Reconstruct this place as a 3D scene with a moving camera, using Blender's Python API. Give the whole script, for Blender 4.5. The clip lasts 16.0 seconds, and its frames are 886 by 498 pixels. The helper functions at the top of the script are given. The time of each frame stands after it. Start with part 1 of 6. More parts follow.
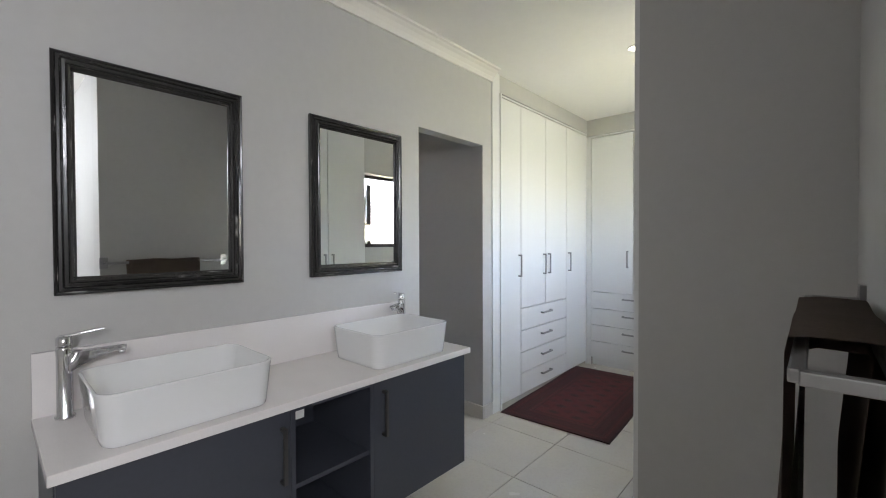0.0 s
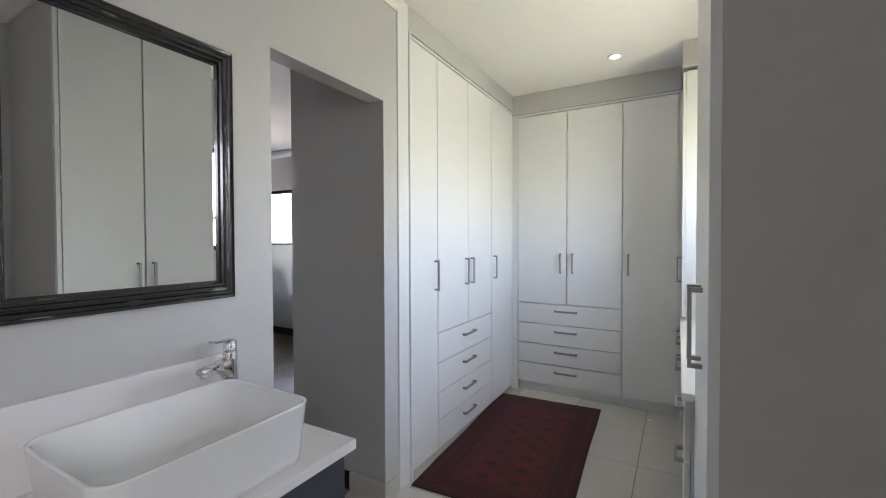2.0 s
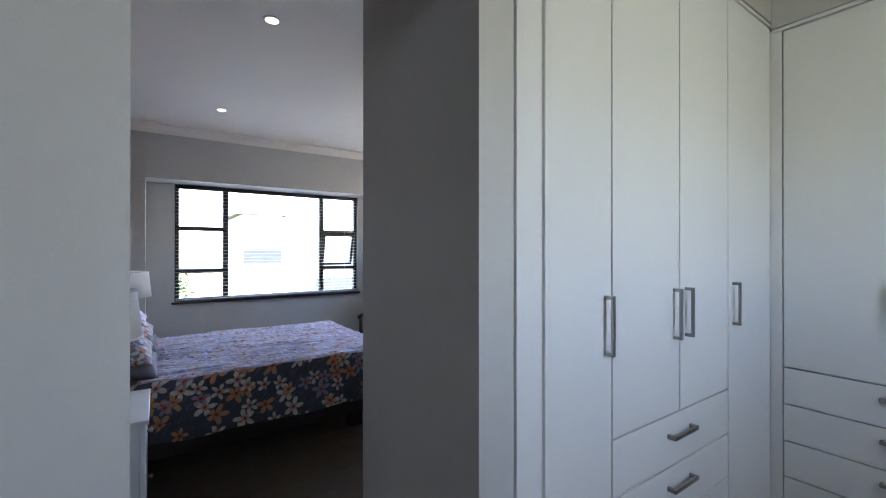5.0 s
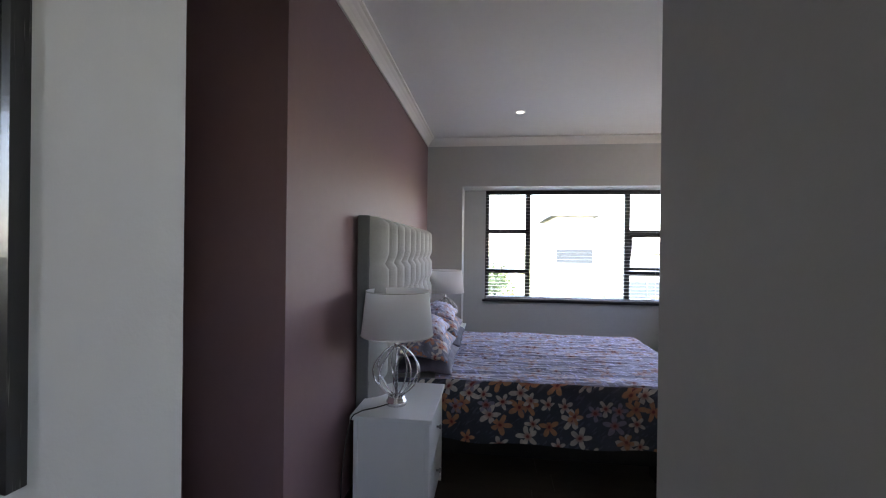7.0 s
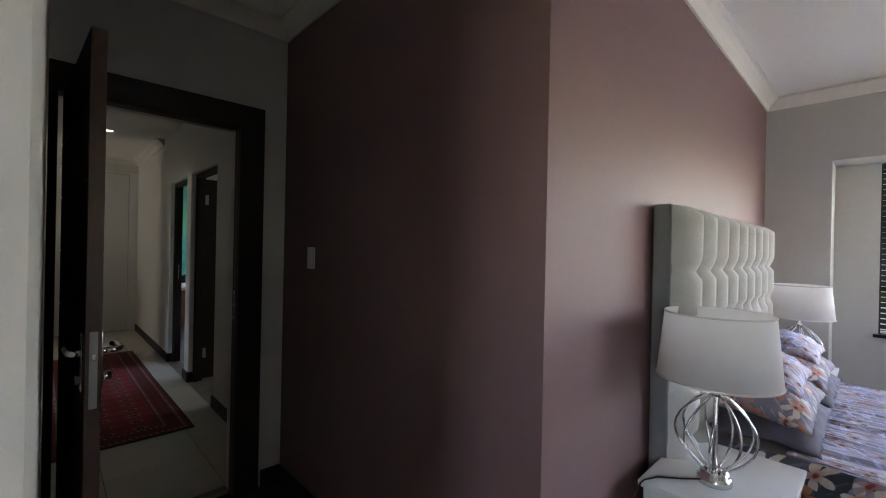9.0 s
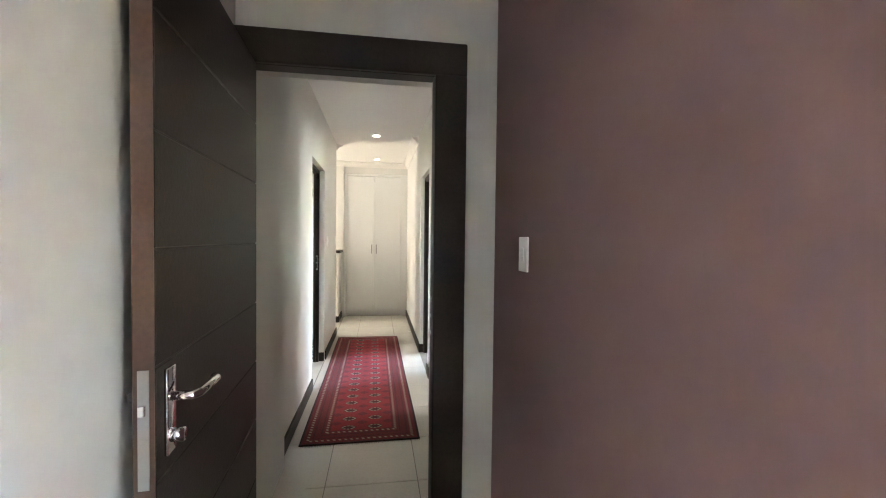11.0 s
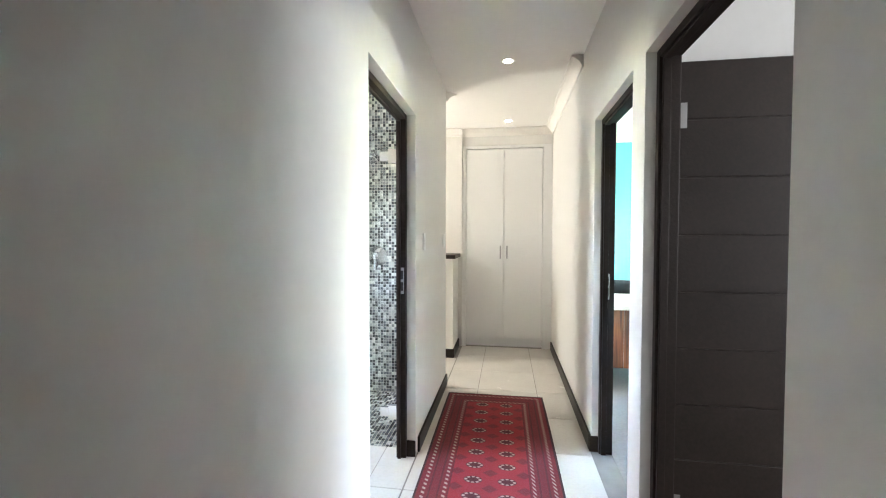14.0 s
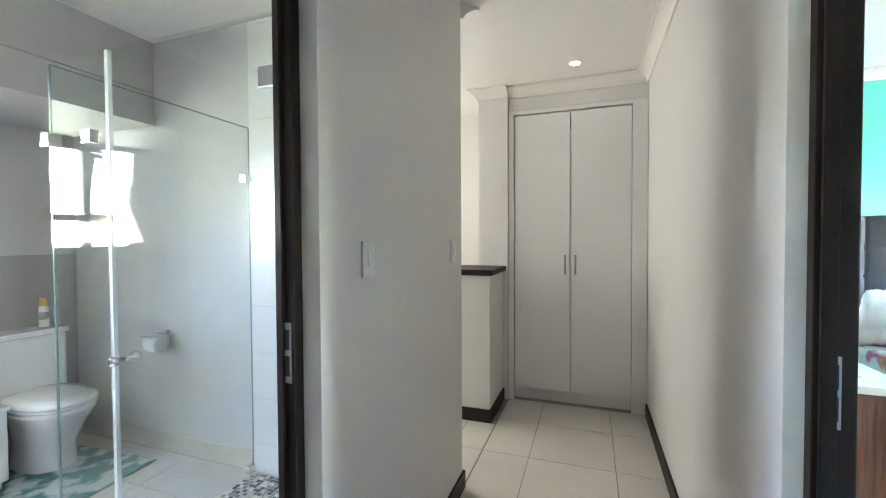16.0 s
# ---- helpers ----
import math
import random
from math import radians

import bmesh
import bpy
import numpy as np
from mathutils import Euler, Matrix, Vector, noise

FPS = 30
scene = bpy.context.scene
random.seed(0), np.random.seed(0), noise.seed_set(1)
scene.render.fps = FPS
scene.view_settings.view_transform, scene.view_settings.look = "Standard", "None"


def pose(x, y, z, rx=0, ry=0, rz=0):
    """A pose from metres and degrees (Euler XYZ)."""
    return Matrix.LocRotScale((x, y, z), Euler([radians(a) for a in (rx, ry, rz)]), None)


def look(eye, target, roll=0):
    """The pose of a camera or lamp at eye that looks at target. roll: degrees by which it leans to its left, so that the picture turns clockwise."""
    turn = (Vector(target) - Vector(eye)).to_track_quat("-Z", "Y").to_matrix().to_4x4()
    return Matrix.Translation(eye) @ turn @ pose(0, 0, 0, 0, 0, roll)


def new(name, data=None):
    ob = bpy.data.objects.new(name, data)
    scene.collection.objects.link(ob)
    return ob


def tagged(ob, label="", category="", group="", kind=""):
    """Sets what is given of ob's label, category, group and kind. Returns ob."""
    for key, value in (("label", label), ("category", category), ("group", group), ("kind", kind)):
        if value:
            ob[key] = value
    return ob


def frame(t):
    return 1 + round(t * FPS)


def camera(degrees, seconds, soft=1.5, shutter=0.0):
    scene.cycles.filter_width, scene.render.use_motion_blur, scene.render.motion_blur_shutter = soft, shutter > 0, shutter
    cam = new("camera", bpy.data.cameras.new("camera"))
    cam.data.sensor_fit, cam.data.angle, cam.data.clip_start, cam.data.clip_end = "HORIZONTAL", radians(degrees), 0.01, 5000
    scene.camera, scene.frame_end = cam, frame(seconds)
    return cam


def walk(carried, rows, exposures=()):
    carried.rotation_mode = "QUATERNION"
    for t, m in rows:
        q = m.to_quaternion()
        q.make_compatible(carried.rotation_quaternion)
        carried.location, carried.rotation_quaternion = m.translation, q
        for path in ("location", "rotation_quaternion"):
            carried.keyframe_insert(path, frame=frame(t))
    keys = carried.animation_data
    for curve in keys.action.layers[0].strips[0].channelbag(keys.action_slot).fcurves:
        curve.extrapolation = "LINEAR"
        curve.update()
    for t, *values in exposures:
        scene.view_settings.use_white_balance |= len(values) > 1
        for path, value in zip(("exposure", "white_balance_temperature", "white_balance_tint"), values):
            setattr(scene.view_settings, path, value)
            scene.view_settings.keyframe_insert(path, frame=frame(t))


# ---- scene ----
cam = camera(93.9, 16.0, 1.1)
PATH = [
    (0, (-0.187, 0.294, 1.359), (-1.528, 1.778, 1.326), -0.2),
    (0.5, (-0.352, 0.446, 1.365), (-1.57, 2.032, 1.326), -0.1),
    (1, (-0.524, 0.629, 1.373), (-1.62, 2.302, 1.331), -0.1),
    (1.5, (-0.645, 0.851, 1.367), (-1.66, 2.574, 1.325), -0.1),
    (2, (-0.753, 1.125, 1.372), (-1.741, 2.863, 1.333), -0.2),
    (2.5, (-0.858, 1.36, 1.372), (-1.851, 3.096, 1.337), -0.2),
    (3, (-0.974, 1.574, 1.381), (-1.97, 3.308, 1.348), -0.2),
    (3.2, (-1.004, 1.656, 1.379), (-2.004, 3.388, 1.348), -0.3),
    (5.3, (-1.359, 2.24, 1.401), (-3.113, 3.202, 1.405), 0.2),
    (5.5, (-1.401, 2.267, 1.406), (-3.216, 3.109, 1.409), 0.3),
    (6, (-1.498, 2.361, 1.415), (-3.432, 2.87, 1.415), 0.6),
    (6.5, (-1.603, 2.421, 1.407), (-3.598, 2.559, 1.411), 0.6),
    (7, (-1.728, 2.443, 1.42), (-3.714, 2.208, 1.417), 0.7),
    (7.5, (-1.859, 2.44, 1.413), (-3.772, 1.856, 1.413), 0.7),
    (8, (-1.969, 2.45, 1.403), (-3.746, 1.533, 1.405), 0.6),
    (8.5, (-2.064, 2.413, 1.389), (-3.652, 1.197, 1.394), 0.9),
    (9, (-2.161, 2.33, 1.401), (-3.545, 0.887, 1.398), 1.2),
    (9.5, (-2.287, 2.213, 1.412), (-3.436, 0.576, 1.387), 1.1),
    (10, (-2.447, 2.053, 1.401), (-3.326, 0.257, 1.366), 1.0),
    (10.2, (-2.513, 1.984, 1.4), (-3.274, 0.135, 1.359), 0.8),
    (12.3, (-2.798, 0.621, 1.359), (-2.658, -1.373, 1.302), 0.4),
    (12.5, (-2.765, 0.468, 1.362), (-2.603, -1.525, 1.305), 0.1),
    (13, (-2.743, 0.08, 1.371), (-2.524, -1.907, 1.303), 0.4),
    (13.5, (-2.715, -0.311, 1.357), (-2.441, -2.291, 1.298), 0.2),
    (14, (-2.669, -0.673, 1.367), (-2.364, -2.648, 1.309), 0.1),
    (14.5, (-2.691, -1.092, 1.373), (-2.351, -3.062, 1.314), 0.1),
    (15, (-2.698, -1.483, 1.384), (-2.251, -3.432, 1.33), -0.0),
    (15.5, (-2.722, -1.893, 1.399), (-2.166, -3.814, 1.339), -0.3),
    (15.75, (-2.752, -2.083, 1.391), (-2.137, -3.986, 1.337), -0.4),
    (16, (-2.79, -2.24, 1.398), (-2.117, -4.123, 1.35), -0.3),
]
EXPOSURE = [(0, 5.0, 6650, 16), (1.5, 4.95, 6650, 18), (3.2, 4.75, 6350, 18), (5.3, 4.15, 6100, 16), (7.0, 4.0, 6500, 18), (8.0, 3.9, 6800, 17), (8.5, 4.0, 6900, 16), (9.0, 4.75, 6950, 15), (9.5, 5.9, 6950, 15), (10.2, 7.1, 6950, 14), (12.3, 8.45, 7100, 14), (13.0, 8.55, 6900, 14), (13.5, 8.35, 6700, 14), (14.5, 7.6, 6350, 13), (15.2, 7.3, 6150, 13), (16, 7.15, 6200, 13)]
walk(cam, [(t, look(e, g, r)) for t, e, g, r in PATH], EXPOSURE)

# ---- world and light ----
world = bpy.data.worlds.new("sky")
scene.world = world
world.use_nodes = True
wn = world.node_tree
sky = wn.nodes.new("ShaderNodeTexSky")
sky.sky_type = "NISHITA"
sky.sun_disc = False
sky.sun_elevation, sky.sun_rotation = radians(52), radians(-5)
wn.nodes["Background"].inputs["Strength"].default_value = 0.15
wn.links.new(sky.outputs[0], wn.nodes["Background"].inputs["Color"])

sun = new("sun", bpy.data.lights.new("sun", "SUN"))
sun.data.energy, sun.data.angle, sun.data.color = 4.0, radians(0.5), (1.0, 0.95, 0.88)
sun.matrix_world = look((-0.8, 10, 20), (0, 0, 0))


def daylight_area(name, place, target, w, h, power, color=(0.86, 0.93, 1.0), spread=180):
    """Area lamp for daylight, in a window opening or against a closed wall."""
    la = bpy.data.lights.new(name, "AREA")
    la.shape, la.size, la.size_y, la.energy, la.color = "RECTANGLE", w, h, power, color
    la.spread = radians(spread)
    ob = new(name, la)
    ob.matrix_world = look(place, target)
    return ob


# the sky's cool light falls down through an opening, the sunlit lawn's warm light is thrown up through it
LAWN = (1.0, 0.90, 0.66)
daylight_area("daylight_dressing", (0.10, 3.55, 1.72), (-2.0, 3.50, 1.0), 0.84, 0.82, 0.54, (0.80, 0.90, 1.0), 150)
daylight_area("lawn_light_dressing", (0.09, 3.55, 1.72), (-2.0, 3.50, 3.1), 0.84, 0.82, 0.19, LAWN, 140)
# added fill for the vanity, before a closed wall without a window
daylight_area("daylight_bath", (1.38, -0.3, 1.95), (-1.2, 0.6, 0.9), 1.0, 1.2, 2.45)
# added cool and warm fills on the landing, whose wall has no opening
daylight_area("daylight_landing", (0.66, -5.2, 1.8), (-0.8, -3.6, 1.6), 1.4, 1.6, 0.5)
daylight_area("lawn_light_landing", (0.65, -5.2, 1.8), (-0.8, -4.4, 2.6), 1.4, 1.6, 0.42, LAWN)
daylight_area("daylight_shower_room", (0.93, -2.15, 1.72), (-1.5, -2.95, 1.1), 0.69, 0.80, 0.49)
daylight_area("lawn_light_shower_room", (0.92, -2.15, 1.70), (-0.6, -2.5, 2.9), 0.69, 0.80, 0.14, LAWN)
daylight_area("daylight_first_room", (-6.97, -1.45, 1.5), (-3.0, -1.75, 1.3), 1.6, 1.3, 0.85)
daylight_area("daylight_turquoise_room", (-6.98, -4.4, 1.5), (-4.0, -4.6, 0.3), 1.55, 1.15, 0.115)
daylight_area("daylight_bedroom_north", (-5.68, 5.40, 1.72), (-5.0, 3.0, 1.0), 1.3, 0.78, 0.3, spread=110)


# ---- helpers of this scene ----
def mat(name, color, rough=0.6, metal=0.0, var=0.06, scale=6.0, bump=0.0, bscale=60.0, coat=0.0, spec=0.5):
    m = bpy.data.materials.new(name)
    m.use_nodes = True
    nt = m.node_tree
    b = nt.nodes["Principled BSDF"]
    b.inputs["Roughness"].default_value, b.inputs["Metallic"].default_value = rough, metal
    b.inputs["Coat Weight"].default_value = coat
    b.inputs["Specular IOR Level"].default_value = spec
    tc = nt.nodes.new("ShaderNodeTexCoord")
    n1, n2 = nt.nodes.new("ShaderNodeTexNoise"), nt.nodes.new("ShaderNodeTexNoise")
    n1.inputs["Scale"].default_value, n2.inputs["Scale"].default_value = scale * 0.25, scale * 8
    n1.inputs["Detail"].default_value = n2.inputs["Detail"].default_value = 4
    add = nt.nodes.new("ShaderNodeMath")
    add.operation = "ADD"
    ramp = nt.nodes.new("ShaderNodeMapRange")
    ramp.inputs[1].default_value, ramp.inputs[2].default_value = 0.6, 1.4
    ramp.inputs[3].default_value, ramp.inputs[4].default_value = 1 - var, 1 + var
    mul = nt.nodes.new("ShaderNodeVectorMath")
    mul.operation = "SCALE"
    mul.inputs[0].default_value = color
    for n in (n1, n2):
        nt.links.new(tc.outputs["Object"], n.inputs["Vector"])
    nt.links.new(n1.outputs[0], add.inputs[0])
    nt.links.new(n2.outputs[0], add.inputs[1])
    nt.links.new(add.outputs[0], ramp.inputs[0])
    nt.links.new(ramp.outputs[0], mul.inputs["Scale"])
    nt.links.new(mul.outputs[0], b.inputs["Base Color"])
    if bump:
        n3, bp = nt.nodes.new("ShaderNodeTexNoise"), nt.nodes.new("ShaderNodeBump")
        n3.inputs["Scale"].default_value, n3.inputs["Detail"].default_value = bscale, 5
        bp.inputs["Strength"].default_value, bp.inputs["Distance"].default_value = bump, 0.004
        nt.links.new(tc.outputs["Object"], n3.inputs["Vector"])
        nt.links.new(n3.outputs[0], bp.inputs["Height"])
        nt.links.new(bp.outputs[0], b.inputs["Normal"])
    return m


def glow(name, color, power):
    m = bpy.data.materials.new(name)
    m.use_nodes = True
    b = m.node_tree.nodes["Principled BSDF"]
    b.inputs["Base Color"].default_value = (*color, 1)
    b.inputs["Emission Color"].default_value = (*color, 1)
    b.inputs["Emission Strength"].default_value = power
    return m


def glass_mat(name, tint=(1, 1, 1), base=0.04):
    """Thin clear pane: mostly see-through, glossier at a grazing view."""
    m = bpy.data.materials.new(name)
    m.use_nodes = True
    nt = m.node_tree
    nt.nodes.remove(nt.nodes["Principled BSDF"])
    out = nt.nodes["Material Output"]
    tr, gl, mix, lw, pw, ad = (nt.nodes.new(k) for k in ("ShaderNodeBsdfTransparent", "ShaderNodeBsdfGlossy", "ShaderNodeMixShader", "ShaderNodeLayerWeight", "ShaderNodeMath", "ShaderNodeMath"))
    tr.inputs[0].default_value = (*tint, 1)
    gl.inputs["Roughness"].default_value = 0.01
    pw.operation, ad.operation = "POWER", "MULTIPLY_ADD"
    pw.inputs[1].default_value = 4.0
    ad.inputs[1].default_value, ad.inputs[2].default_value = 0.5, base
    nt.links.new(lw.outputs["Facing"], pw.inputs[0])
    nt.links.new(pw.outputs[0], ad.inputs[0])
    nt.links.new(ad.outputs[0], mix.inputs[0])
    nt.links.new(tr.outputs[0], mix.inputs[1])
    nt.links.new(gl.outputs[0], mix.inputs[2])
    nt.links.new(mix.outputs[0], out.inputs[0])
    return m


def box(bm, x0, y0, z0, x1, y1, z1, bevel=0.0, seg=2):
    """Adds a box between two corners, its edges rounded by bevel."""
    x0, x1 = min(x0, x1), max(x0, x1)
    y0, y1 = min(y0, y1), max(y0, y1)
    z0, z1 = min(z0, z1), max(z0, z1)
    made = bmesh.ops.create_cube(bm, size=1.0)["verts"]
    for v in made:
        v.co = Vector((x0 + (v.co.x + 0.5) * (x1 - x0), y0 + (v.co.y + 0.5) * (y1 - y0), z0 + (v.co.z + 0.5) * (z1 - z0)))
    if bevel:
        edges = {e for v in made for e in v.link_edges}
        bmesh.ops.bevel(bm, geom=list(edges), offset=bevel, segments=seg, affect="EDGES", profile=0.6)
    return bm


def boxes(*items, bevel=0.0):
    bm = bmesh.new()
    for b in items:
        box(bm, *b, bevel=bevel)
    return bm


def lathe(bm, profile, at=(0, 0, 0), seg=24):
    """A turned body from rows of radius and height."""
    rings = []
    for r, z in profile:
        rings.append([bm.verts.new((at[0] + r * math.cos(2 * math.pi * k / seg), at[1] + r * math.sin(2 * math.pi * k / seg), at[2] + z)) for k in range(seg)])
    for a, b in zip(rings, rings[1:]):
        for k in range(seg):
            bm.faces.new((a[k], a[(k + 1) % seg], b[(k + 1) % seg], b[k]))
    for ring, flip in ((rings[0], True), (rings[-1], False)):
        bm.faces.new(ring[::-1] if flip else ring)
    return bm


def tube(bm, pts, r, seg=8, closed=False):
    """A round bar along a line of points."""
    pts = [Vector(p) for p in pts]
    rings = []
    n = len(pts)
    for i, p in enumerate(pts):
        a = pts[(i - 1) % n] if (closed or i) else p
        b = pts[(i + 1) % n] if (closed or i < n - 1) else p
        d = (b - a).normalized()
        side = d.orthogonal().normalized() if i == 0 else (u - d * u.dot(d)).normalized()
        u = side
        w = d.cross(side)
        rings.append([bm.verts.new(p + r * (math.cos(2 * math.pi * k / seg) * side + math.sin(2 * math.pi * k / seg) * w)) for k in range(seg)])
    pairs = list(zip(rings, rings[1:])) + ([(rings[-1], rings[0])] if closed else [])
    for a, b in pairs:
        for k in range(seg):
            bm.faces.new((a[k], a[(k + 1) % seg], b[(k + 1) % seg], b[k]))
    if not closed:
        bm.faces.new(rings[0][::-1])
        bm.faces.new(rings[-1])
    return bm


def mesh_of(name, bm, material, smooth=False):
    bmesh.ops.recalc_face_normals(bm, faces=bm.faces)
    me = bpy.data.meshes.new(name)
    bm.to_mesh(me)
    bm.free()
    if material:
        me.materials.append(material)
    if smooth:
        for p in me.polygons:
            p.use_smooth = True
    return me


def part(name, bm, material, parent, label="", smooth=False):
    ob = new(name, mesh_of(name, bm, material, smooth))
    ob.parent = parent
    if label:
        tagged(ob, label)
    return ob


def thing(name, place, label, category, group="", turn=0):
    ob = new(name)
    ob.matrix_world = pose(*place, 0, 0, turn)
    return tagged(ob, label, category, group)


def single(name, bm, material, label, category, kind="", group="", smooth=False):
    return tagged(new(name, mesh_of(name, bm, material, smooth)), label, category, group, kind)


def structure(name, bm, material, label, category="wall"):
    return single(name, bm, material, label, category, "structure")


# ---- materials ----
M_WALL = mat("wall_grey_paint", (0.50, 0.49, 0.47), 0.55, var=0.03, scale=3, bump=0.12, bscale=180)
M_WALL_BATH = mat("wall_pale_paint", (0.56, 0.55, 0.53), 0.72, var=0.03, scale=3, bump=0.1, bscale=180)
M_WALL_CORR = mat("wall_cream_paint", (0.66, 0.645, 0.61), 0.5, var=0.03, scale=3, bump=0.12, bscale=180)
M_PURPLE = mat("wall_mauve_paint", (0.195, 0.113, 0.115), 0.6, var=0.04, scale=3, bump=0.1, bscale=180)
M_TURQ = mat("wall_turquoise_paint", (0.12, 0.55, 0.50), 0.5, var=0.03, scale=3, bump=0.1, bscale=180)
M_CEIL = mat("ceiling_white_paint", (0.84, 0.82, 0.78), 0.8, var=0.02, scale=3, bump=0.06, bscale=140)
M_CORNICE = mat("cornice_white_plaster", (0.78, 0.75, 0.70), 0.6, var=0.03, scale=8)
M_WHITE = mat("melamine_white", (0.74, 0.735, 0.72), 0.35, var=0.015, scale=4, bump=0.03, bscale=220)
M_DARKWOOD = mat("wenge_stained_wood", (0.018, 0.012, 0.0095), 0.46, var=0.35, scale=10, bump=0.15, bscale=90, spec=0.22)
M_GROUT = mat("grout", (0.22, 0.20, 0.18), 0.9, var=0.2, scale=30)
M_TILE = mat("porcelain_tile_cream", (0.62, 0.58, 0.51), 0.22, var=0.07, scale=7, bump=0.02)
M_CHROME = mat("chrome", (0.75, 0.75, 0.76), 0.1, 1.0, var=0.02)
M_STEEL = mat("brushed_steel", (0.33, 0.325, 0.32), 0.30, 1.0, var=0.05, scale=20)
M_MIRROR = mat("mirror_silver", (0.86, 0.88, 0.87), 0.01, 1.0, var=0.0)
M_BLACKALU = mat("charcoal_aluminium", (0.022, 0.02, 0.02), 0.42, var=0.1)
M_GLASS = glass_mat("window_glass")
M_SHOWERGLASS = glass_mat("shower_glass", (0.975, 0.992, 0.988))
M_CERAMIC = mat("glazed_ceramic", (0.80, 0.80, 0.79), 0.08, var=0.01, coat=0.4)
M_QUARTZ = mat("white_quartz", (0.80, 0.765, 0.745), 0.16, var=0.03, scale=30)
M_CHARCOAL = mat("charcoal_melamine", (0.05, 0.054, 0.068), 0.42, var=0.08, scale=8)
M_GREYPLASTIC = mat("white_plastic", (0.72, 0.72, 0.70), 0.35, var=0.02)

# ---- large structure ----
CEIL = 2.69
XF, XB = -2.08, -2.154          # two faces of the wall behind the vanity
# wall behind the vanity, splayed where the passage opens
bm = bmesh.new()
foot = [(XF, -0.25), (XF, 2.16), (XB, 2.015), (XB, -0.10), (XB, -0.25)]
low = [bm.verts.new((x, y, 0)) for x, y in foot]
top = [bm.verts.new((x, y, CEIL)) for x, y in foot]
bm.faces.new(low[::-1]), bm.faces.new(top)
for k in range(5):
    bm.faces.new((low[k], low[(k + 1) % 5], top[(k + 1) % 5], top[k]))
structure("wall_vanity", bm, M_WALL, "pale grey painted plaster wall behind the vanity")
structure("wall_lintel", boxes((-2.172, 2.16, 2.096, XF, 2.841, CEIL), (XB - 0.004, 2.015, 2.096, XF - 0.05, 2.16, CEIL)), M_WALL, "pale grey painted lintel over the bedroom passage")
structure("wall_closet_side", boxes((-2.771, 2.841, 0, XF, 2.958, CEIL), (-2.771, 2.958, 0, -2.70, 5.5, CEIL)), M_WALL, "grey painted side wall of the built-in wardrobe")
structure("wall_dressing_end", boxes((-2.70, 5.38, 0, 0.15, 5.5, CEIL)), M_WALL, "grey wall behind the wardrobes")
# outer wall of the dressing room with its window
structure("wall_dressing_window", boxes((-0.10, 0.85, 0, 0.14, 3.12, CEIL), (-0.10, 3.98, 0, 0.14, 5.38, CEIL), (-0.10, 3.12, 0, 0.14, 3.98, 1.30), (-0.10, 3.12, 2.15, 0.14, 3.98, CEIL)), M_WALL, "grey outer wall with a window over the desk")
structure("wall_stub", boxes((-0.69, 1.962, 0, -0.10, 1.98, CEIL)), M_WALL, "grey painted end wall beside the tall cupboard")
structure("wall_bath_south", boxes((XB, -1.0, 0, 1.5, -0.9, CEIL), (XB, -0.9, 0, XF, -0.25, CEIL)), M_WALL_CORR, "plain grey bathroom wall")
structure("wall_bath_east", boxes((1.4, -0.9, 0, 1.5, 0.95, CEIL), (0.14, 0.85, 0, 1.4, 0.95, CEIL)), M_WALL_BATH, "plain pale bathroom wall")
# bedroom
structure("wall_mauve", boxes((-3.30, -0.108, 0, -3.185, 1.684, CEIL), (-6.52, 1.56, 0, -3.30, 1.684, CEIL)), M_PURPLE, "mauve painted feature wall behind the bed")
structure("wall_bedroom_window", boxes((-7.0, 1.56, 0, -6.52, 2.097, CEIL), (-7.0, 2.097, 2.14, -6.52, 4.87, CEIL), (-7.0, 2.097, 0, -6.87, 2.36, 2.14), (-7.0, 2.36, 0, -6.87, 4.56, 0.80), (-7.0, 4.56, 0, -6.87, 4.87, 2.14), (-7.0, 4.87, 0, -6.52, 5.42, CEIL)), M_WALL, "grey bedroom wall with a deep window niche")
structure("wall_bedroom_north", boxes((-6.52, 5.27, 0, -6.35, 5.42, CEIL), (-6.35, 5.27, 0, -5.0, 5.42, 1.32), (-6.35, 5.27, 2.13, -5.0, 5.42, CEIL), (-5.0, 5.27, 0, -2.771, 5.42, CEIL)), M_WALL, "grey bedroom wall with a blind-covered window")
# wall with the bedroom door, corridor walls
XL, XR = -2.115, -3.21
structure("wall_bedroom_door", boxes((-3.33, -0.181, 0, -3.04, -0.108, CEIL), (-3.04, -0.181, 2.14, -2.166, -0.108, CEIL)), M_WALL, "grey wall round the bedroom door")
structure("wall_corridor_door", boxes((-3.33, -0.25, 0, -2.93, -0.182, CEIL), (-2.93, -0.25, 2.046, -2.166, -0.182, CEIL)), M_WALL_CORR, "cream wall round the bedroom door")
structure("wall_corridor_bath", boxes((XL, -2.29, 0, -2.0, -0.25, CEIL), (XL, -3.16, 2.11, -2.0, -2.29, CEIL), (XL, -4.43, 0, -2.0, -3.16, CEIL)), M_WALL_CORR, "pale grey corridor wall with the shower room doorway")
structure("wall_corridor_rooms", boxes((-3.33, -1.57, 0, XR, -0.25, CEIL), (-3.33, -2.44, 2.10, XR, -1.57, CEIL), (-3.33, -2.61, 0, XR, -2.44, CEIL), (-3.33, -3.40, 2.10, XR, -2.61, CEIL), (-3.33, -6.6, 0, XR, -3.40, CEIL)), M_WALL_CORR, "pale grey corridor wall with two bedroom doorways")
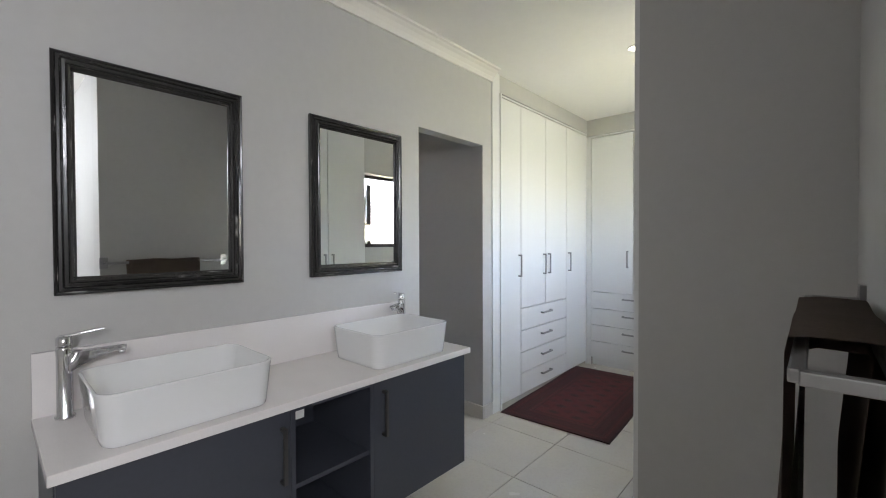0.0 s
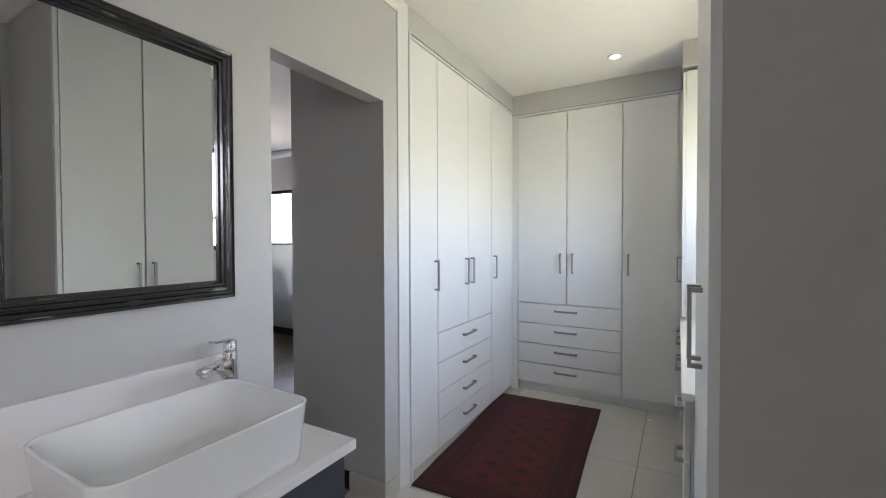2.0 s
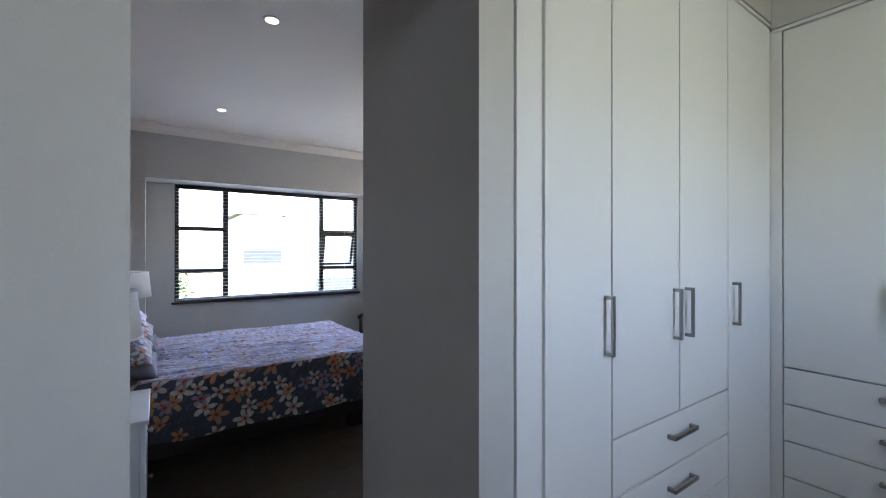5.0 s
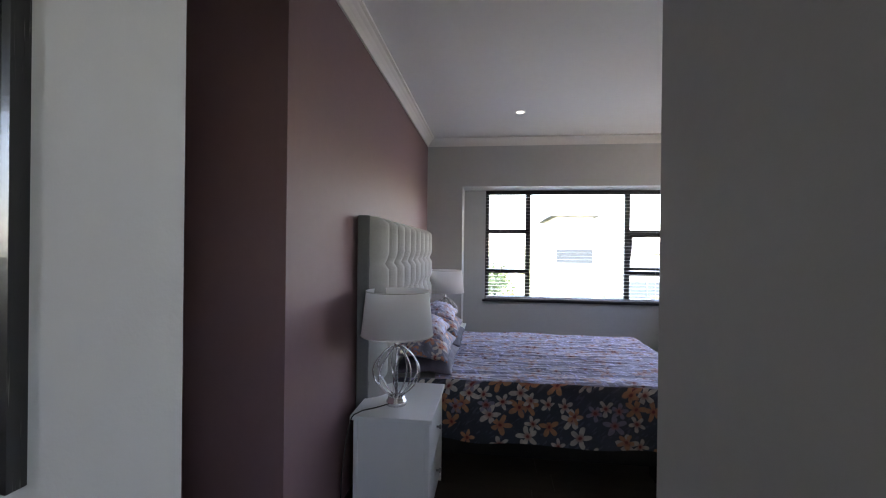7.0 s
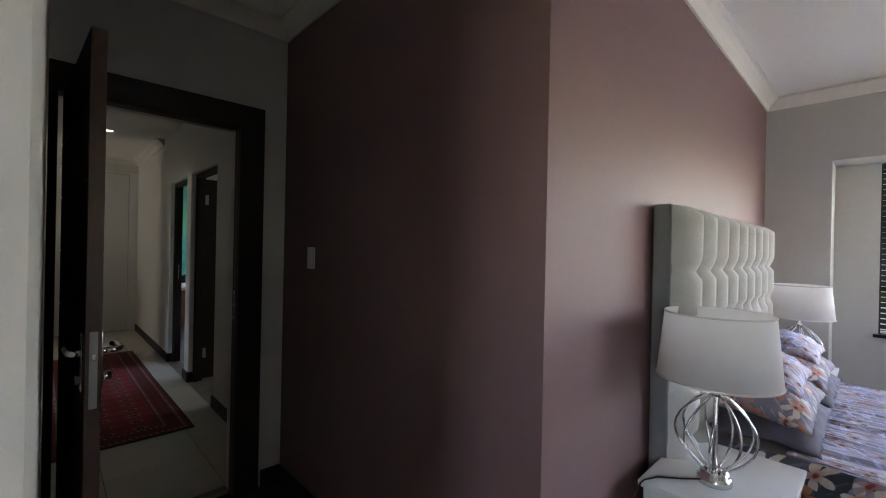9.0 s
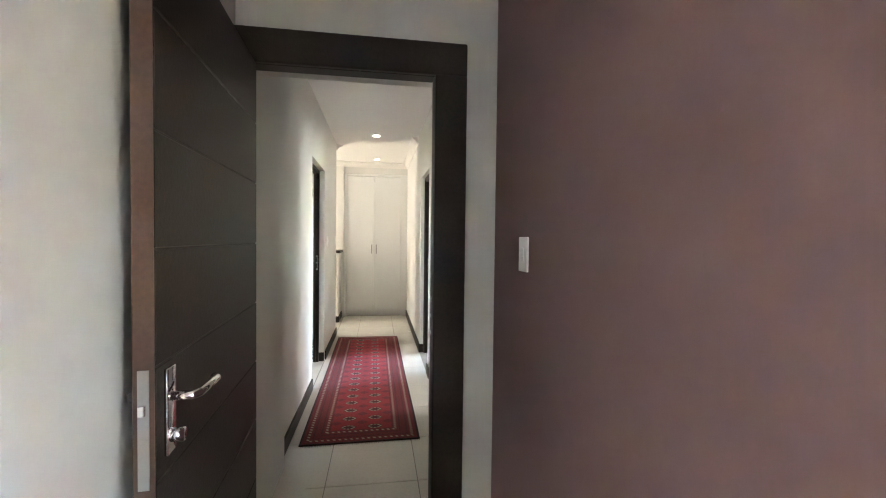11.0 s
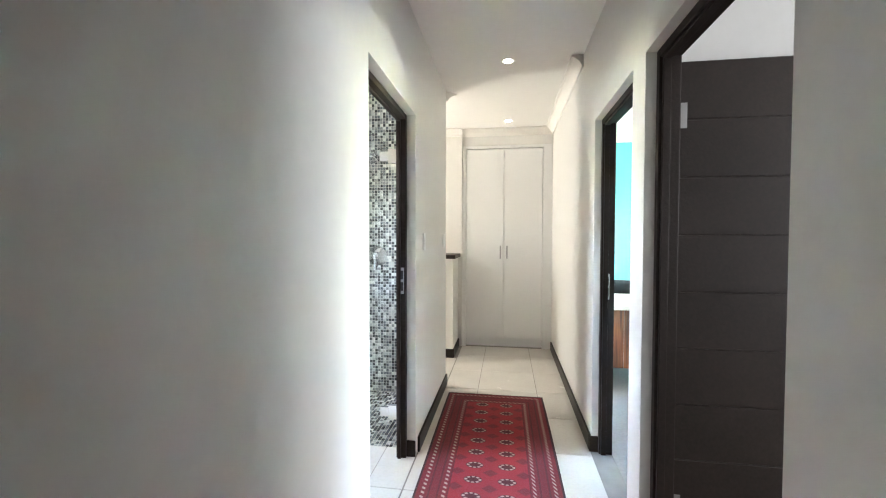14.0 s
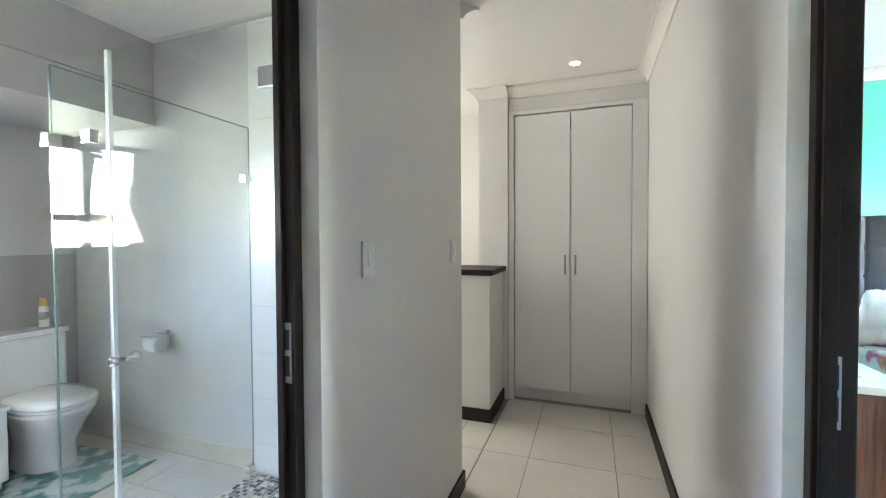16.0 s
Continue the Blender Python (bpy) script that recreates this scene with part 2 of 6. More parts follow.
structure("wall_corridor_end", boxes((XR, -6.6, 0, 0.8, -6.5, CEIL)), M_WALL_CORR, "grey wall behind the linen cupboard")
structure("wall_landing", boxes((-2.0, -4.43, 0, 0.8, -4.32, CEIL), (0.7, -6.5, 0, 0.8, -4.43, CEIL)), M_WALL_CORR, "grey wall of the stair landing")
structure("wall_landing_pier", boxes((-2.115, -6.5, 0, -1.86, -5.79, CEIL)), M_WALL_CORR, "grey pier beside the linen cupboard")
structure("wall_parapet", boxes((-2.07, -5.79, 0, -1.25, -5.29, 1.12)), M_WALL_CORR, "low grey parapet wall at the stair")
# shower room
structure("wall_shower_back", boxes((-2.0, -4.31, 0, 0.88, -4.19, CEIL)), M_WALL_BATH, "pale plastered wall behind the shower")
structure("wall_shower_east", boxes((0.76, -4.19, 0, 0.88, -2.50, CEIL), (0.76, -2.50, 0, 0.88, -1.80, 1.31), (0.76, -2.50, 2.12, 0.88, -1.80, CEIL), (0.76, -1.80, 0, 0.88, -1.2, CEIL)), M_WALL, "pale plastered bathroom wall with a window")
structure("wall_shower_beam", boxes((-0.08, -4.19, 2.362, 0.76, -1.3, CEIL), (-0.078, -4.19, 2.155, 0.76, -1.3, 2.358)), M_WALL, "grey boxed beam over the toilet recess", "beam")
structure("wall_shower_north", boxes((-2.0, -1.3, 0, 0.76, -1.2, CEIL)), M_WALL, "plain pale bathroom wall")
# rooms off the corridor
structure("wall_room_divider", boxes((-7.1, -2.61, 0, -3.33, -2.50, CEIL)), M_WALL, "pale grey wall between two bedrooms")
structure("wall_room_north", boxes((-7.1, -0.25, 0, -3.33, -0.15, CEIL), (-7.1, -2.5, 0, -7.0, -0.25, CEIL)), M_WALL, "pale grey bedroom wall")
structure("wall_turquoise", boxes((-7.1, -6.52, 0, -3.33, -6.40, CEIL)), M_TURQ, "turquoise painted bedroom wall")
structure("wall_turquoise_west", boxes((-7.1, -6.40, 0, -7.0, -5.2, CEIL), (-7.1, -3.6, 0, -7.0, -2.61, CEIL), (-7.1, -5.2, 0, -7.0, -3.6, 0.9), (-7.1, -5.2, 2.1, -7.0, -3.6, CEIL)), M_WALL, "pale grey bedroom wall with a window")
# ceilings
structure("ceiling_bedroom", boxes((-7.0, 1.56, CEIL, -2.70, 5.42, CEIL + 0.1), (-3.33, -0.25, CEIL, -2.12, 1.56, CEIL + 0.1), (-2.70, 1.56, CEIL, -2.12, 2.9, CEIL + 0.1)), M_CEIL, "white painted ceiling", "ceiling")
structure("ceiling_dressing", boxes((-2.12, -1.0, CEIL, 1.5, 5.5, CEIL + 0.1), (-2.70, 2.9, CEIL, -2.12, 5.5, CEIL + 0.1)), M_CEIL, "white painted ceiling", "ceiling")
structure("ceiling_corridor", boxes((-3.33, -6.6, CEIL, 0.9, -0.25, CEIL + 0.1)), M_CEIL, "white painted ceiling with a loft hatch", "ceiling")
structure("ceiling_rooms", boxes((-7.1, -6.52, CEIL, -3.33, -0.15, CEIL + 0.1)), M_CEIL, "white painted ceiling", "ceiling")
# floors
structure("floor_tiled_base", boxes((-2.7, -1.0, -0.1, 1.5, 5.5, -0.004), (-3.33, -6.6, -0.1, 0.9, -1.2, -0.004), (-3.33, -1.2, -0.1, -2.165, -0.18, -0.004)), M_GROUT, "grey grout bed under the tiles", "floor")
structure("floor_bedroom_base", boxes((-7.0, -0.18, -0.1, -2.7, 5.42, -0.012), (-2.7, -0.18, -0.1, -2.165, 2.841, -0.012)), M_DARKWOOD, "dark underlay of the plank floor", "floor")
structure("floor_rooms", boxes((-7.1, -6.5, -0.1, -3.33, -0.2, -0.002)), mat("grey_laminate", (0.20, 0.18, 0.165), 0.4, var=0.2, scale=6), "grey wood-look laminate floor", "floor")

# ---- cornices, skirtings, door frames, windows ----
def cornice(name, runs, label="white moulded plaster cornice"):
    """Moulded cornice: rows of wall line start, end, and the way out of the wall."""
    prof = [(0, 0), (0, -0.085), (0.012, -0.085), (0.018, -0.07), (0.026, -0.055), (0.045, -0.035), (0.06, -0.025), (0.068, -0.018), (0.085, -0.014), (0.085, 0)]
    bm = bmesh.new()
    for (x0, y0), (x1, y1), (ox, oy), m0, m1 in runs:
        d = Vector((x1 - x0, y1 - y0, 0)).normalized()
        a, b = [], []
        for r, z in prof:
            a.append(bm.verts.new((x0 + ox * r + d.x * m0 * r, y0 + oy * r + d.y * m0 * r, CEIL - 0.001 + z)))
            b.append(bm.verts.new((x1 + ox * r - d.x * m1 * r, y1 + oy * r - d.y * m1 * r, CEIL - 0.001 + z)))
        n = len(prof)
        for k in range(n):
            bm.faces.new((a[k], a[(k + 1) % n], b[(k + 1) % n], b[k]))
        bm.faces.new(a), bm.faces.new(b[::-1])
    structure(name, bm, M_CORNICE, label, "cornice")


# mitres: 1 for an inner corner, -1 for an outer one, 0 for a square end
cornice("trim_cornice_bedroom", [
    ((-3.185, 1.684), (-6.52, 1.684), (0, 1), -1, 1), ((-6.52, 1.684), (-6.52, 5.27), (1, 0), 1, 1),
    ((-6.52, 5.27), (-2.771, 5.27), (0, -1), 1, 1), ((-2.771, 5.27), (-2.771, 2.841), (-1, 0), 1, 0),
    ((-3.185, 1.684), (-3.185, -0.108), (1, 0), -1, 1), ((-3.185, -0.108), (XB, -0.108), (0, 1), 1, 1), ((XB, -0.108), (XB, 2.0), (-1, 0), 1, 0)])
cornice("trim_cornice_vanity", [((XF, -0.9), (XF, 2.96), (1, 0), 1, 0), ((-0.69, 1.962), (-0.10, 1.962), (0, -1), 0, 1), ((-0.10, 1.962), (-0.10, 0.85), (-1, 0), 1, 0)])
cornice("trim_cornice_corridor", [((XR, -3.82), (XR, -5.83), (1, 0), 0, 1), ((XR, -5.83), (-2.115, -5.83), (0, 1), 1, -1), ((-2.115, -5.79), (-1.86, -5.79), (0, 1), 0, -1), ((-2.115, -4.43), (0.7, -4.43), (0, -1), -1, 1)])
cornice("trim_cornice_turquoise", [((-7.0, -6.40), (-3.33, -6.40), (0, 1), 1, 1)])


def skirting(name, runs, material, label, h=0.1):
    bm = bmesh.new()
    for x0, y0, x1, y1 in runs:
        box(bm, x0, y0, 0, x1, y1, h, 0.003, 1)
    structure(name, bm, material, label, "baseboard")


skirting("baseboard_corridor", [(XL - 0.015, -2.28, XL, -0.26), (XL - 0.015, -4.445, XL, -3.21), (-2.0, -4.445, XL, -4.43), (XR, -1.56, XR + 0.015, -0.26), (XR, -2.60, XR + 0.015, -2.45), (XR, -5.80, XR + 0.015, -3.41),
                                (-2.085, -5.79, -2.07, -5.275), (-2.07, -5.29, -1.25, -5.275), (-2.045, -2.305, -2.115, -2.29), (-2.03, -3.16, -2.115, -3.145), (-3.195, -1.585, -3.24, -1.57), (-3.195, -2.44, -3.25, -2.425), (-3.195, -2.625, -3.25, -2.61), (-3.195, -3.40, -3.25, -3.385)], M_DARKWOOD, "dark-stained timber skirting board")
skirting("baseboard_bedroom", [(-3.185, -0.095, -3.17, 1.684), (-6.505, 1.684, -3.17, 1.699), (-3.185, -0.108, -3.07, -0.093), (-2.786, 2.841, -2.771, 5.27), (-6.52, 1.70, -6.505, 2.097), (-6.87, 2.097, -6.855, 4.87), (-6.52, 4.87, -6.505, 5.27), (-6.5, 5.255, -2.79, 5.27), (XB - 0.015, -0.09, XB, 2.06), (-2.771, 2.826, -2.32, 2.841)], M_DARKWOOD, "dark-stained timber skirting board")
skirting("baseboard_dressing", [(-2.32, 2.826, XF + 0.012, 2.841), (XF, 2.841, XF + 0.012, 2.955), (XF, 2.06, XF + 0.012, 2.165)], mat("tile_skirting", (0.50, 0.47, 0.42), 0.3, var=0.06), "cream tile skirting")


def door_frame(name, x0, x1, y0, y1, z1, axis, label="dark-stained timber door frame"):
    """A lining with a rebate and architrave. axis: the way that one walks through."""
    t = 0.035
    bm = bmesh.new()
    if axis == "y":
        box(bm, x0, y0, 0, x0 + t, y1, z1, 0.004), box(bm, x1 - t, y0, 0, x1, y1, z1, 0.004), box(bm, x0 + t, y0, z1 - t, x1 - t, y1, z1, 0.004)
        ym = (y0 + y1) / 2
        box(bm, x0 + t, y0 + 0.01, 0, x0 + t + 0.012, ym, z1 - t, 0.002), box(bm, x1 - t - 0.012, y0 + 0.01, 0, x1 - t, ym, z1 - t, 0.002), box(bm, x0 + t + 0.012, y0 + 0.01, z1 - t - 0.012, x1 - t - 0.012, ym, z1 - t, 0.002)
    else:
        box(bm, x0, y0, 0, x1, y0 + t, z1, 0.004), box(bm, x0, y1 - t, 0, x1, y1, z1, 0.004), box(bm, x0, y0 + t, z1 - t, x1, y1 - t, z1, 0.004)
        xm = (x0 + x1) / 2
        box(bm, xm, y0 + t, 0, x1 - 0.01, y0 + t + 0.012, z1 - t, 0.002), box(bm, xm, y1 - t - 0.012, 0, x1 - 0.01, y1 - t, z1 - t, 0.002), box(bm, xm, y0 + t + 0.012, z1 - t - 0.012, x1 - 0.01, y1 - t - 0.012, z1 - t, 0.002)
    return structure(name, bm, M_DARKWOOD, label, "door frame")


# bedroom door: wide moulded surround on the bedroom side
bm = boxes((-3.054, -0.108, 0, -2.924, -0.083, 2.04), (-3.054, -0.108, 2.04, XB - 0.005, -0.083, 2.169), (-2.19, -0.108, 0, XB - 0.005, -0.083, 2.04), bevel=0.006)
for b in ((-3.04, -0.18, 0, -2.924, -0.109, 2.14), (-2.924, -0.18, 2.04, -2.19, -0.109, 2.14), (-2.19, -0.18, 0, -2.166, -0.109, 2.14)):
    box(bm, *b, bevel=0.004)
frame_bed = structure("door_frame_bedroom", bm, M_DARKWOOD, "dark-stained moulded timber door frame", "door frame")
door_frame("door_frame_shower_room", -2.06, -2.0, -3.16, -2.29, 2.11, "x")
door_frame("door_frame_first_room", -3.33, -3.25, -2.44, -1.57, 2.10, "x")
fr2 = door_frame("door_frame_turquoise_room", -3.33, -3.25, -3.40, -2.61, 2.10, "x")


def strike(parent, x, y, z, dx, dy):
    """A strike plate with two dark slots."""
    p = part("strike_plate", boxes((x, y, z, x + dx, y + dy, z + 0.16), bevel=0.001), M_STEEL, parent, "brushed metal strike plate")
    bm = bmesh.new()
    for z0 in (0.018, 0.088):
        box(bm, x + dx * 0.14 - (0.001 if abs(dx) < 0.01 else 0), y + dy * 0.14 - (0.001 if abs(dy) < 0.01 else 0), z + z0, x + dx * 0.86 + (0.001 if abs(dx) < 0.01 else 0), y + dy * 0.86 + (0.001 if abs(dy) < 0.01 else 0), z + z0 + 0.054)
    part("slot", bm, M_BLACKALU, p)


strike(bpy.data.objects["door_frame_shower_room"], -2.05, -3.124, 1.02, 0.03, 0.003)
strike(fr2, -3.30, -3.364, 0.98, 0.035, 0.003)
strike(frame_bed, -2.9265, -0.165, 0.98, 0.003, 0.03)


def lever(parent, x, y, z, side, along):
    """Lever handle on a rose: side is the way out of the leaf in x, along the way it points in y."""
    bm = bmesh.new()
    box(bm, x, y - 0.02, z - 0.115, x + side * 0.008, y + 0.02, z + 0.06, 0.003)
    tube(bm, [(x, y, z), (x + side * 0.045, y, z), (x + side * 0.055, y + along * 0.012, z), (x + side * 0.055, y + along * 0.115, z - 0.004), (x + side * 0.048, y + along * 0.125, z - 0.004)], 0.0095, 10)
    tube(bm, [(x, y, z - 0.08), (x + side * 0.03, y, z - 0.08)], 0.014, 10)
    part("handle", bm, M_CHROME, parent, "polished lever handle with lock cylinder", True)


def grooved_leaf(parent, x0, x1, y0, y1, z0, z1, axis):
    """Leaf of wide boards with fine shadow grooves between them."""
    n = 9
    step = (z1 - z0) / n
    bm = bmesh.new()
    e = 0.004
    if axis == "x":
        box(bm, x0, y0 + e, z0, x1, y1 - e, z1)
    else:
        box(bm, x0 + e, y0, z0, x1 - e, y1, z1)
    part("core", bm, M_DARKWOOD, parent)
    for k in range(n):
        bm = bmesh.new()
        if axis == "x":
            box(bm, x0, y0, z0 + k * step + 0.002, x1, y1, z0 + (k + 1) * step - 0.002, 0.002, 1)
        else:
            box(bm, x0, y0, z0 + k * step + 0.002, x1, y1, z0 + (k + 1) * step - 0.002, 0.002, 1)
        part("board", bm, M_DARKWOOD, parent)


# open bedroom door, standing against the passage wall
M_EDGEWOOD = mat("reddish_door_edge", (0.05, 0.022, 0.014), 0.4, var=0.3, scale=12)
bd = thing("door_1", (-2.205, -0.09, 0), "dark-stained boarded bedroom door standing wide open", "door", turn=3.0)
tagged(bd, kind="structure")
grooved_leaf(bd, -0.04, 0.0, 0.0, 0.812, 0.006, 2.035, "y")
part("edge_strip", boxes((-0.0385, 0.812, 0.006, -0.0015, 0.8145, 2.035)), M_EDGEWOOD, bd, "reddish stained door edge")
part("lock_plate", boxes((-0.03, 0.8145, 0.90, -0.01, 0.8165, 1.13), bevel=0.0008), M_STEEL, bd, "steel lock face plate")
part("latch_bolt", boxes((-0.026, 0.8165, 1.045, -0.014, 0.826, 1.065), bevel=0.002), M_CHROME, bd)
lever(bd, -0.04, 0.76, 1.06, -1, -1)
lever(bd, 0.0, 0.76, 1.06, 0.55, -1)
# open door of the first room
d2 = thing("door_2", (-3.335, -2.475, 0), "dark-stained boarded room door standing open", "door", turn=0)
tagged(d2, kind="structure")
grooved_leaf(d2, -0.80, -0.005, -0.02, 0.02, 0.008, 2.062, "x")
for z in (0.22, 1.80):
    part("hinge", boxes((-0.036, 0.0202, z, -0.006, 0.0228, z + 0.1), (-0.004, 0.0202, z, 0.006, 0.034, z + 0.1), bevel=0.001), M_STEEL, d2, "steel butt hinge")


def window(name, axis, at, a0, a1, z0, z1, mull, bars, label, vents=(), deep=0.05, metal=None):
    """Aluminium window in a wall: mull, upright bars; bars, rows of crossbar from, to, height; vents, open top-hung sashes."""
    ob = thing(name, (0, 0, 0), label, "window")
    tagged(ob, kind="structure")

    def b(u0, u1, w0, w1, d=deep, off=0.0):
        return (at - d / 2 + off, u0, w0, at + d / 2 + off, u1, w1) if axis == "x" else (u0, at - d / 2 + off, w0, u1, at + d / 2 + off, w1)

    f = 0.045
    metal = metal or M_BLACKALU
    part("window_frame", boxes(b(a0, a0 + f, z0, z1), b(a1 - f, a1, z0, z1), b(a0 + f, a1 - f, z0, z0 + f), b(a0 + f, a1 - f, z1 - f, z1), bevel=0.003), metal, ob)
    for m in mull:
        part("mullion", boxes(b(m - 0.03, m + 0.03, z0 + f, z1 - f), bevel=0.003), metal, ob)
    for u0, u1, w in bars:
        part("transom", boxes(b(u0, u1, w - 0.025, w + 0.025), bevel=0.003), metal, ob)
    edges = [a0] + list(mull) + [a1]
    for u0, u1 in zip(edges, edges[1:]):
        rows = sorted([z0, z1] + [w for p, q, w in bars if p < (u0 + u1) / 2 < q])
        for w0, w1 in zip(rows, rows[1:]):
            if any(abs((u0 + u1) / 2 - v[0]) < 0.1 and w0 < v[1] < w1 for v in vents):
                continue
            p = part("pane", boxes(b(u0 + 0.03, u1 - 0.03, w0 + 0.025, w1 - 0.025, 0.006)), M_GLASS, ob)
            p.visible_shadow = False
    for u, w, half, h, out in vents:
        sash = new("sash")
        sash.parent = ob
        sash.matrix_world = pose(at, u, w + h, 0, out, 0) if axis == "x" else pose(u, at, w + h, out, 0, 0)
        sb = (lambda p, q, r, s: (-0.02, p, r, 0.02, q, s)) if axis == "x" else (lambda p, q, r, s: (p, -0.02, r, q, 0.02, s))
        fr = part("sash_frame", boxes(sb(-half, -half + 0.035, -2 * h, 0), sb(half - 0.035, half, -2 * h, 0), sb(-half + 0.035, half - 0.035, -0.035, 0), sb(-half + 0.035, half - 0.035, -2 * h, -2 * h + 0.035)), M_BLACKALU, sash)
        p = part("pane", boxes((-0.003, -half + 0.03, -2 * h + 0.03, 0.003, half - 0.03, -0.03) if axis == "x" else (-half + 0.03, -0.003, -2 * h + 0.03, half - 0.03, 0.003, -0.03)), M_GLASS, sash)
        p.visible_shadow = False
    return ob


window("window_1", "x", -6.93, 2.36, 4.56, 0.80, 2.14, [2.88, 4.05], [(2.36, 2.88, 1.64), (2.36, 2.88, 1.145), (4.05, 4.56, 1.64), (4.05, 4.56, 1.145)], "charcoal aluminium bedroom window in a deep niche", [(4.305, 1.3925, 0.225, 0.222, 14)])
window("window_2", "x", 0.02, 3.12, 3.98, 1.30, 2.15, [3.36], [(3.12, 3.36, 1.56)], "charcoal aluminium window above the dressing desk", [(3.24, 1.855, 0.09, 0.27, -12)])
window("window_3", "x", 0.82, -2.50, -1.80, 1.31, 2.12, [-2.15], [(-2.50, -1.80, 1.57)], "bathroom window with a grey frame and an open sash", [(-1.975, 1.82, 0.14, 0.25, -12)], metal=mat("grey_aluminium", (0.30, 0.31, 0.32), 0.4))
window("window_4", "y", 5.36, -6.35, -5.0, 1.32, 2.13, [-5.7], [], "charcoal bedroom window behind a blind")
window("window_5", "x", -7.05, -5.2, -3.6, 0.9, 2.1, [-4.4], [], "charcoal bedroom window")
structure("window_sill_niche", boxes((-6.895, 2.33, 0.775, -6.84, 4.59, 0.80), bevel=0.004), M_BLACKALU, "dark sill of the niche window", "sill")


def blind(name, axis, at, a0, a1, z0, z1, tilt, label, pitch=0.042, width=0.022):
    """Venetian blind: head rail, slats, bottom rail and cords."""
    ob = thing(name, (0, 0, 0), label, "blind")
    L = a1 - a0
    slat = bmesh.new()
    if axis == "x":
        box(slat, -width, -L / 2, -0.0008, width, L / 2, 0.0008)
    else:
        box(slat, -L / 2, -width, -0.0008, L / 2, width, 0.0008)
    me = mesh_of("slat", slat, mat("blind_slat_" + name, (0.70, 0.68, 0.64), 0.4, var=0.03))
    n = int((z1 - 0.05 - z0) / pitch)
    for k in range(n):
        s = new("slat", me)
        s.parent = ob
        z = z0 + 0.03 + k * pitch
        s.matrix_world = pose(at, (a0 + a1) / 2, z, 0, tilt, 0) if axis == "x" else pose((a0 + a1) / 2, at, z, tilt, 0, 0)

    def b(u0, u1, w0, w1, d):
        return (at - d, u0, w0, at + d, u1, w1) if axis == "x" else (u0, at - d, w0, u1, at + d, w1)

    part("head_rail", boxes(b(a0, a1, z1 - 0.045, z1, 0.028), bevel=0.003), M_BLACKALU, ob)
    part("bottom_rail", boxes(b(a0, a1, z0, z0 + 0.018, 0.022), bevel=0.003), M_GREYPLASTIC, ob)
    for u in (a0 + 0.18, a1 - 0.18):
        part("cord", boxes(b(u - 0.001, u + 0.001, z0, z1, 0.001)), M_GREYPLASTIC, ob)


blind("venetian_blind", "x", -6.885, 2.37, 4.55, 0.81, 2.135, 3, "pale venetian blind with its thin slats open")
blind("venetian_blind", "y", 5.31, -6.33, -5.02, 1.34, 2.125, 32, "pale venetian blind with its slats half closed")


def downlight(x, y, lit=6.0):
    ob = thing("downlight", (x, y, CEIL), "small recessed white ceiling downlight, switched on", "downlight", "ceiling downlights")
    part("rim", lathe(bmesh.new(), [(0.034, -0.002), (0.045, -0.006), (0.05, -0.003), (0.05, 0.0)], seg=20), M_CEIL, ob, smooth=True)
    part("lens", lathe(bmesh.new(), [(0.0335, -0.004), (0.03, -0.005)], seg=16), M_BULB, ob, "glowing lamp lens")
    return ob


M_BULB = glow("lamp_lens", (1.0, 0.93, 0.82), 0.3)
for x, y in ((-1.157, 4.34), (-1.13, 3.31), (-5.616, 2.687), (-3.767, 2.727), (-2.669, -3.856), (-2.675, -5.472), (-4.6, -5.3), (-5.0, 4.35)):
    downlight(x, y)

# loft hatch in the corridor ceiling
structure("trim_loft_hatch", boxes((-3.0, -2.62, CEIL - 0.005, -2.4, -2.02, CEIL - 0.001), bevel=0.0015), M_CEIL, "white ceiling trap door", "hatch")


def switch(x, y, z, axis, out, label, w=0.075, h=0.115):
    ob = thing("light_switch", (x, y, z), label, "switch")
    d = 0.009 * out
    if axis == "x":
        part("plate", boxes((0, -w / 2, -h / 2, d, w / 2, h / 2), bevel=0.003), M_GREYPLASTIC, ob)
        part("rocker", boxes((d, -0.012, -0.022, d + 0.004 * out, 0.012, 0.022), bevel=0.0015), M_WHITE, ob)
    else:
        part("plate", boxes((-w / 2, 0, -h / 2, w / 2, d, h / 2), bevel=0.003), M_GREYPLASTIC, ob)
    return ob


switch(-3.185, 0.255, 1.335, "x", 1, "white light switch on the mauve wall")
switch(XL, -3.405, 1.335, "x", -1, "white light switch beside the shower room door")
switch(XL, -4.27, 1.335, "x", -1, "white light switch near the corridor corner")

